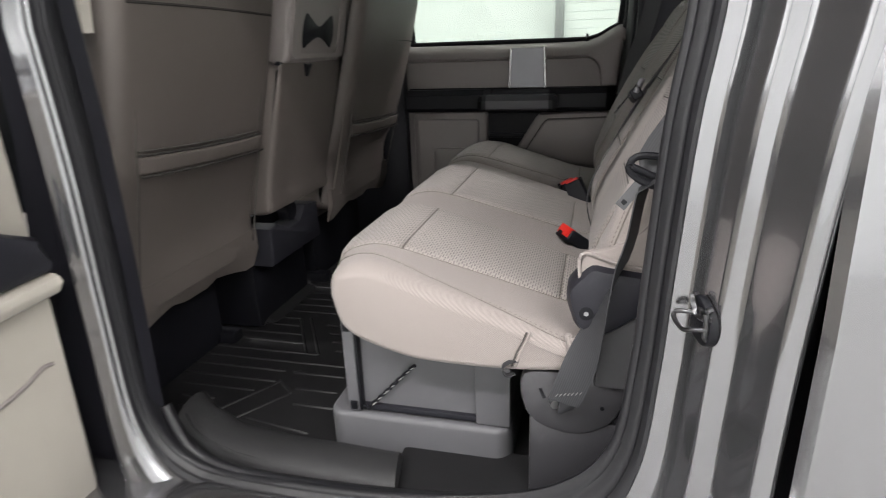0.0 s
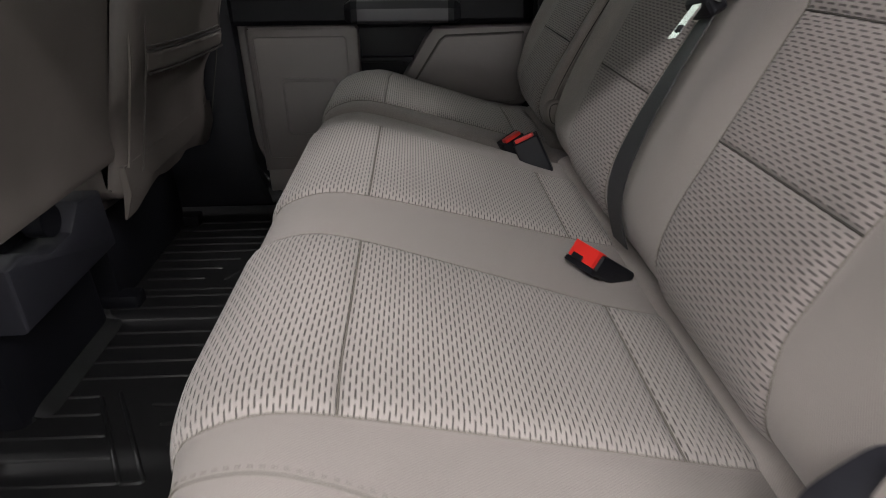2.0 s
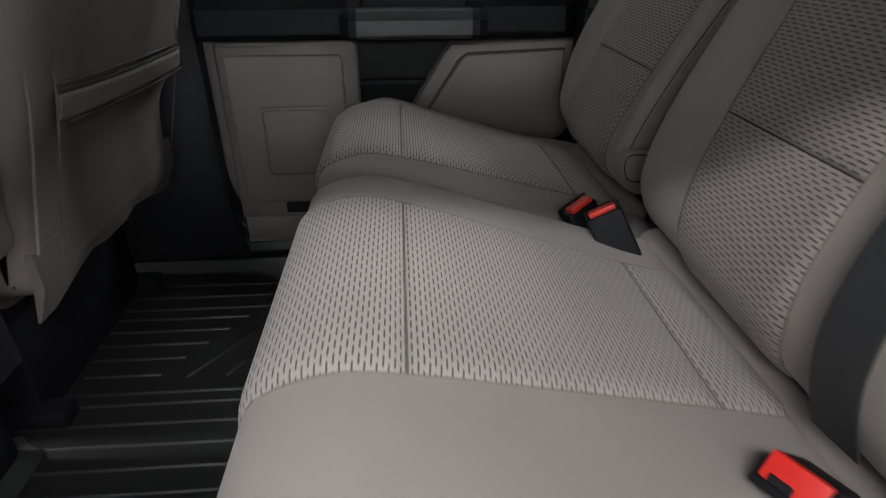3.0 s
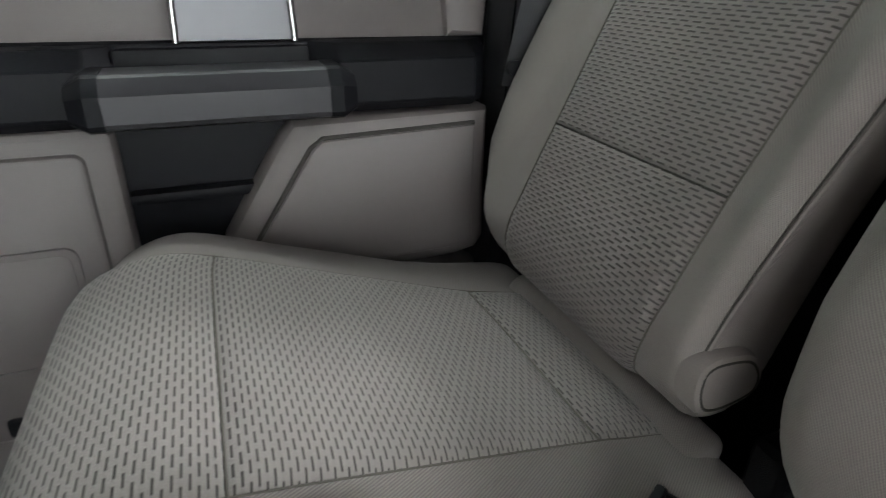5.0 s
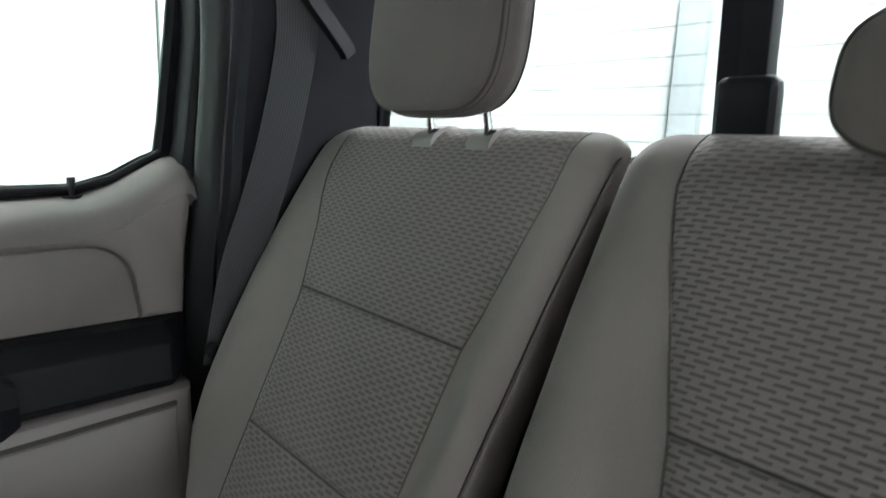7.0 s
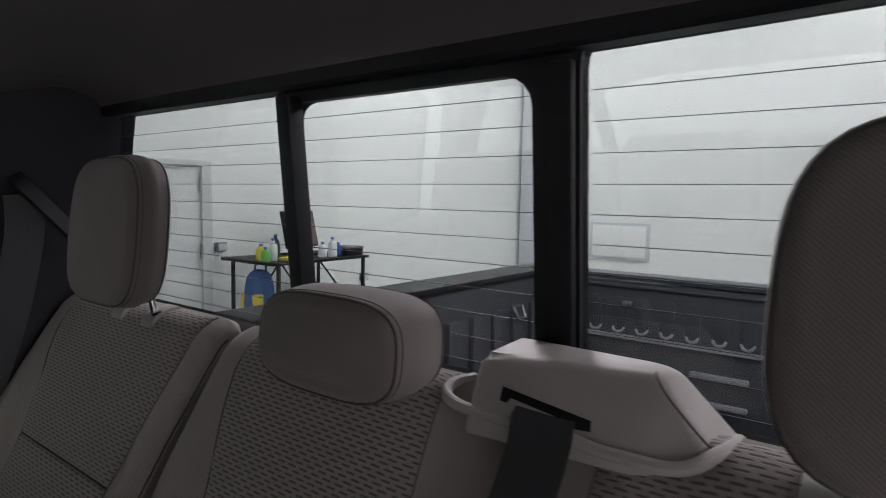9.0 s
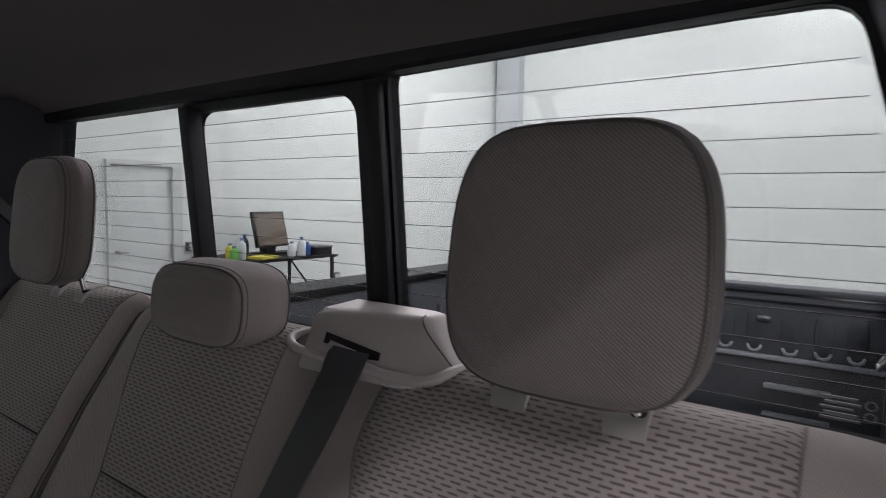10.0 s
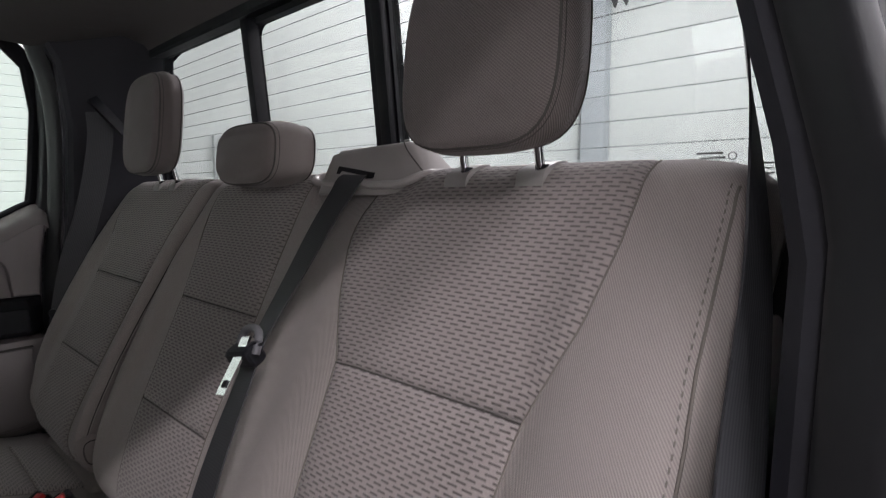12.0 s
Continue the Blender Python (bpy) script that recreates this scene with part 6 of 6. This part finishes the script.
for y, x0, x1 in ((1.113, -0.50, -0.16), (1.158, -0.45, -0.324), (1.202, -0.46, -0.297), (1.243, -0.47, -0.268), (1.284, -0.49, -0.240), (1.323, -0.51, -0.212), (1.357, -0.55, -0.10), (1.40, -0.6, -0.08), (1.445, -0.6, -0.08)):
    rib(x0, y, x1, y)
for x0, y0, x1, y1 in ((-0.279, 1.148, -0.172, 1.295), (-0.213, 1.148, -0.155, 1.236), (-0.14, 1.17, -0.06, 1.17), (-0.13, 1.24, -0.06, 1.24)):
    rib(x0, y0, x1, y1)
for x0, y0, x1, y1 in ((-0.71, 0.27, -0.71, 1.55), (-0.02, 0.30, -0.02, 1.55)):
    part("edge_lip", tubed([(x0, y0, 0.002), (x1, y1, 0.002)], 0.012, 8), RUBBER, mat)
part("tunnel_pad", pad(smooth_loop([(-0.72, 0.0), (-0.70, 0.03), (-0.60, 0.045), (-0.48, 0.03), (-0.44, 0.0)], 24), XZ, 0.72, 1.0, 0.03), RUBBER, mat)

tread = thing("sill_tread", (-0.1, 0.2, 0.02), "dark grey plastic sill tread with a rounded edge", "sill tread")
bm = bmesh.new()
rings = []
for x, y0, dz in ((0.100, 0.240, 0.0), (0.098, 0.241, 0.006), (0.0, 0.246, 0.006), (-0.12, 0.250, 0.006), (-0.22, 0.262, 0.010), (-0.29, 0.285, 0.02), (-0.33, 0.31, 0.03)):
    ring = []
    for k in range(9):
        a = math.pi * k / 8
        ring.append((x + (0.022 if x > 0.05 else 0.0) * (1 - math.cos(a)) / 2 * 0.9, y0 - 0.095 * (1 - math.cos(a)) / 2 - 0.0, 0.030 + dz + 0.027 * math.sin(a)))
    ring.append((ring[-1][0], ring[-1][1] - 0.002, 0.0))
    ring.append((ring[0][0], ring[0][1] + 0.002, 0.0))
    rings.append(ring)
part("tread", loft(bm, rings), TREAD, tread)
part("tread_rib", tubed(smooth_loop([(0.090, 0.162, 0.0490), (-0.10, 0.165, 0.0495), (-0.21, 0.178, 0.055), (-0.275, 0.198, 0.064), (-0.315, 0.224, 0.076)], 24, False), 0.0030, 6), TREAD, tread)
part("outer_lip", tubed(smooth_loop([(0.40, 0.155, 0.062), (0.2, 0.138, 0.052), (0.0, 0.128, 0.05), (-0.15, 0.128, 0.055), (-0.24, 0.138, 0.08), (-0.283, 0.15, 0.15)], 40, False), 0.010), SEAL, tread)
structure("baseboard", boxed((0.09, 0.135, -0.006), (0.60, 0.300, 0.030), 0.012), CARPET, "black carpet strip behind the sill tread", "carpet")

# ---------------------------------------------------------------- front seats from behind


# near-black for seam tubes: paints deep shade into the creases round the roll
DEEPSEAM = material("seam_groove_shade", (0.022, 0.02, 0.018), 0.9)


def front_back(name, y0, y1, foot, head, z0, z1, label, seam, top):
    """Rear face of a front seat: padded shell leaning back, a stitched roll across it and a loose lower flap."""
    sl = (head - foot) / (z1 - z0)
    e = thing(name, ((foot - 0.1), (y0 + y1) / 2, 0.0), label, "car seat", "front seats")
    prof = [(foot, z0), (foot + 0.010, z0 + 0.12), (foot + sl * (seam - z0) + 0.004, seam), (head - 0.008, z1 - 0.06), (head - 0.03, z1 - 0.01), (head - 0.07, z1), (head - 0.11, z1 - 0.02), (head - 0.13, z1 - 0.08), (foot - 0.12, z0 + 0.1), (foot - 0.10, z0 - 0.01), (foot - 0.03, z0 - 0.015)]
    b = part("backrest", pad(smooth_loop(prof, 64), XZ, y0, y1, 0.035, 6, 0.0), VINYL, e)

    def fx(z):
        return foot + sl * (z - z0) + (0.010 if z < seam else 0.006)
    w0, w1 = y0 + 0.050, y1 - 0.048

    def sag(u):
        return -0.016 * u - 0.004 * math.sin(math.pi * u)
    part("top_seam", tubed([(fx(top) + 0.0015, y0 + 0.03 + (y1 - y0 - 0.06) * k / 12, top - 0.010 * (k / 12 - 0.3) ** 2) for k in range(13)], 0.0026, 6), DEEPSEAM, b)
    part("top_seam", tubed([(fx(seam) + 0.0015, w0 + (w1 - w0) * k / 10, seam + 0.009 + sag(k / 10)) for k in range(11)], 0.0016, 6), DARKSEAM, b)
    for zz in (seam + 0.0015, seam - 0.0345):
        part("roll_seam", tubed([(fx(zz) + (0.0035 if zz > seam - 0.01 else 0.0060), w0 + (w1 - w0) * k / 10, zz + sag(k / 10)) for k in range(11)], 0.0026, 8), DEEPSEAM, b)
    part("roll", pad(rounded(seam - 0.031, -0.006, seam - 0.001, 0.0090, 0.006, 4), lambda p, h: Vector((fx(p[0]) + p[1] * (1 if w0 + 0.006 < h < w1 - 0.006 else 0.3), h, p[0] + sag((h - w0) / (w1 - w0)))), w0, w1, 0.003, 5, 0, 24), VINYL, b)
    # loose hem
    bm = bmesh.new()
    rings = []
    for k in range(13):
        y = y0 + 0.01 + (y1 - y0 - 0.02) * k / 12
        wob = 0.006 * math.sin(k * 1.3) + 0.002 * math.sin(k * 2.9) + 0.02 * ((k - 6) / 6) ** 2
        rings.append([(foot + 0.004, y, z0 + 0.05), (foot - 0.002 + wob * 0.3, y, z0 + 0.0), (foot - 0.016, y, z0 - 0.03 - wob), (foot - 0.020, y, z0 - 0.03 - wob), (foot - 0.010, y, z0 + 0.0), (foot - 0.006, y, z0 + 0.05)])
    part("hem", loft(bm, rings), VINYL, b, "loose cloth hem")
    for yy, dx in ((y0 + 0.048, -0.0008), (y1 - 0.046, -0.0008)):
        part("panel_seam", tubed([(fx(z) + dx, yy, z) for z in [z0 + 0.03 + (z1 - z0 - 0.1) * k / 16 for k in range(17)]], 0.0018, 6), DARKSEAM, b)
    part("side_seam", tubed([(fx(z) - 0.012, y0 + 0.012, z) for z in [z0 + 0.05 + (z1 - z0 - 0.1) * k / 12 for k in range(13)]], 0.002, 6), STITCH, b)
    part("seat_base", boxed((foot - 0.62, y0 + 0.03, z0 - 0.06), (foot - 0.06, y1 - 0.03, z0 + 0.10), 0.05, 4), VINYL, e)
    part("pedestal", boxed((foot - 0.55, y0 + 0.06, 0.0), (foot - 0.10, y1 - 0.06, z0 - 0.05), 0.012), BLACK, e)
    for yy in (y0 + 0.06, y1 - 0.06):
        part("slide_rail", boxed((foot - 0.58, yy - 0.02, 0.0), (foot - 0.06, yy + 0.02, 0.03), 0.006), BLACK, e)


front_back("front_seat", 0.215, 0.690, -0.415, -0.265, 0.245, 0.90, "taupe vinyl-backed front seat beside the open door", 0.548, 0.785)
front_back("front_seat", 1.000, 1.505, -0.360, -0.190, 0.265, 0.90, "taupe vinyl-backed front seat beside the far door", 0.501, 0.731)
cen = thing("centre_seat", (-0.5, 0.84, 0.0), "taupe folding centre seat back with cup holder", "car seat", "front seats")
bm = pad(smooth_loop([(-0.360, 0.335), (-0.350, 0.40), (-0.285, 0.66), (-0.300, 0.675), (-0.38, 0.672), (-0.45, 0.40), (-0.44, 0.335)], 56), XZ, 0.672, 1.000, 0.012)
part("backrest", bm, VINYL, cen)
hold = part("console_back", pad(smooth_loop([(-0.283, 0.680), (-0.255, 0.78), (-0.240, 0.88), (-0.27, 0.90), (-0.37, 0.90), (-0.39, 0.69), (-0.33, 0.675)], 48), XZ, 0.700, 0.990, 0.016), TRIM, cen, "taupe plastic console back")


def on_console(p, h):
    return Vector((h + 0.20 * (p[1] - 0.76), p[0], p[1]))


part("bezel", frame_of(rounded(0.704, 0.690, 0.986, 0.885, 0.02), rounded(0.728, 0.700, 0.950, 0.862, 0.03), on_console, -0.29, -0.2555), TRIM, hold, "raised taupe bezel")
bow = smooth_loop([(0.762, 0.712), (0.790, 0.722), (0.838, 0.735), (0.882, 0.722), (0.908, 0.712), (0.922, 0.748), (0.908, 0.788), (0.880, 0.780), (0.838, 0.762), (0.795, 0.780), (0.765, 0.789), (0.752, 0.748)], 48)
part("cup_recess", prism(bow, on_console, -0.30, -0.2585, 0.003), BLACK, hold, "black double cup holder opening")
part("latch", prism([(0.782, 0.678), (0.814, 0.678), (0.810, 0.664), (0.803, 0.648), (0.793, 0.648), (0.786, 0.664)], lambda p, h: Vector((h + 0.25 * (p[1] - 0.66), p[0], p[1])), -0.300, -0.2795, 0.003), BLACK, cen)
part("hinge_bar", tubed([(-0.30, 0.69, 0.678), (-0.30, 0.985, 0.678)], 0.008), BLACK, cen)
part("base_bin", boxed((-0.85, 0.70, 0.0), (-0.45, 0.985, 0.31), 0.02), BLACK, cen)
part("bin_lip", prism([(0.70, 0.185), (0.97, 0.185), (0.97, 0.29), (0.90, 0.30), (0.86, 0.265), (0.80, 0.262), (0.74, 0.29), (0.70, 0.285)], YZ, -0.46, -0.385, 0.008), PILLAR, cen, "dark grey storage bin")
part("bin_latch", tubed([(-0.42, 0.83, 0.30), (-0.39, 0.83, 0.30)], 0.026, 14), BLACK, cen)
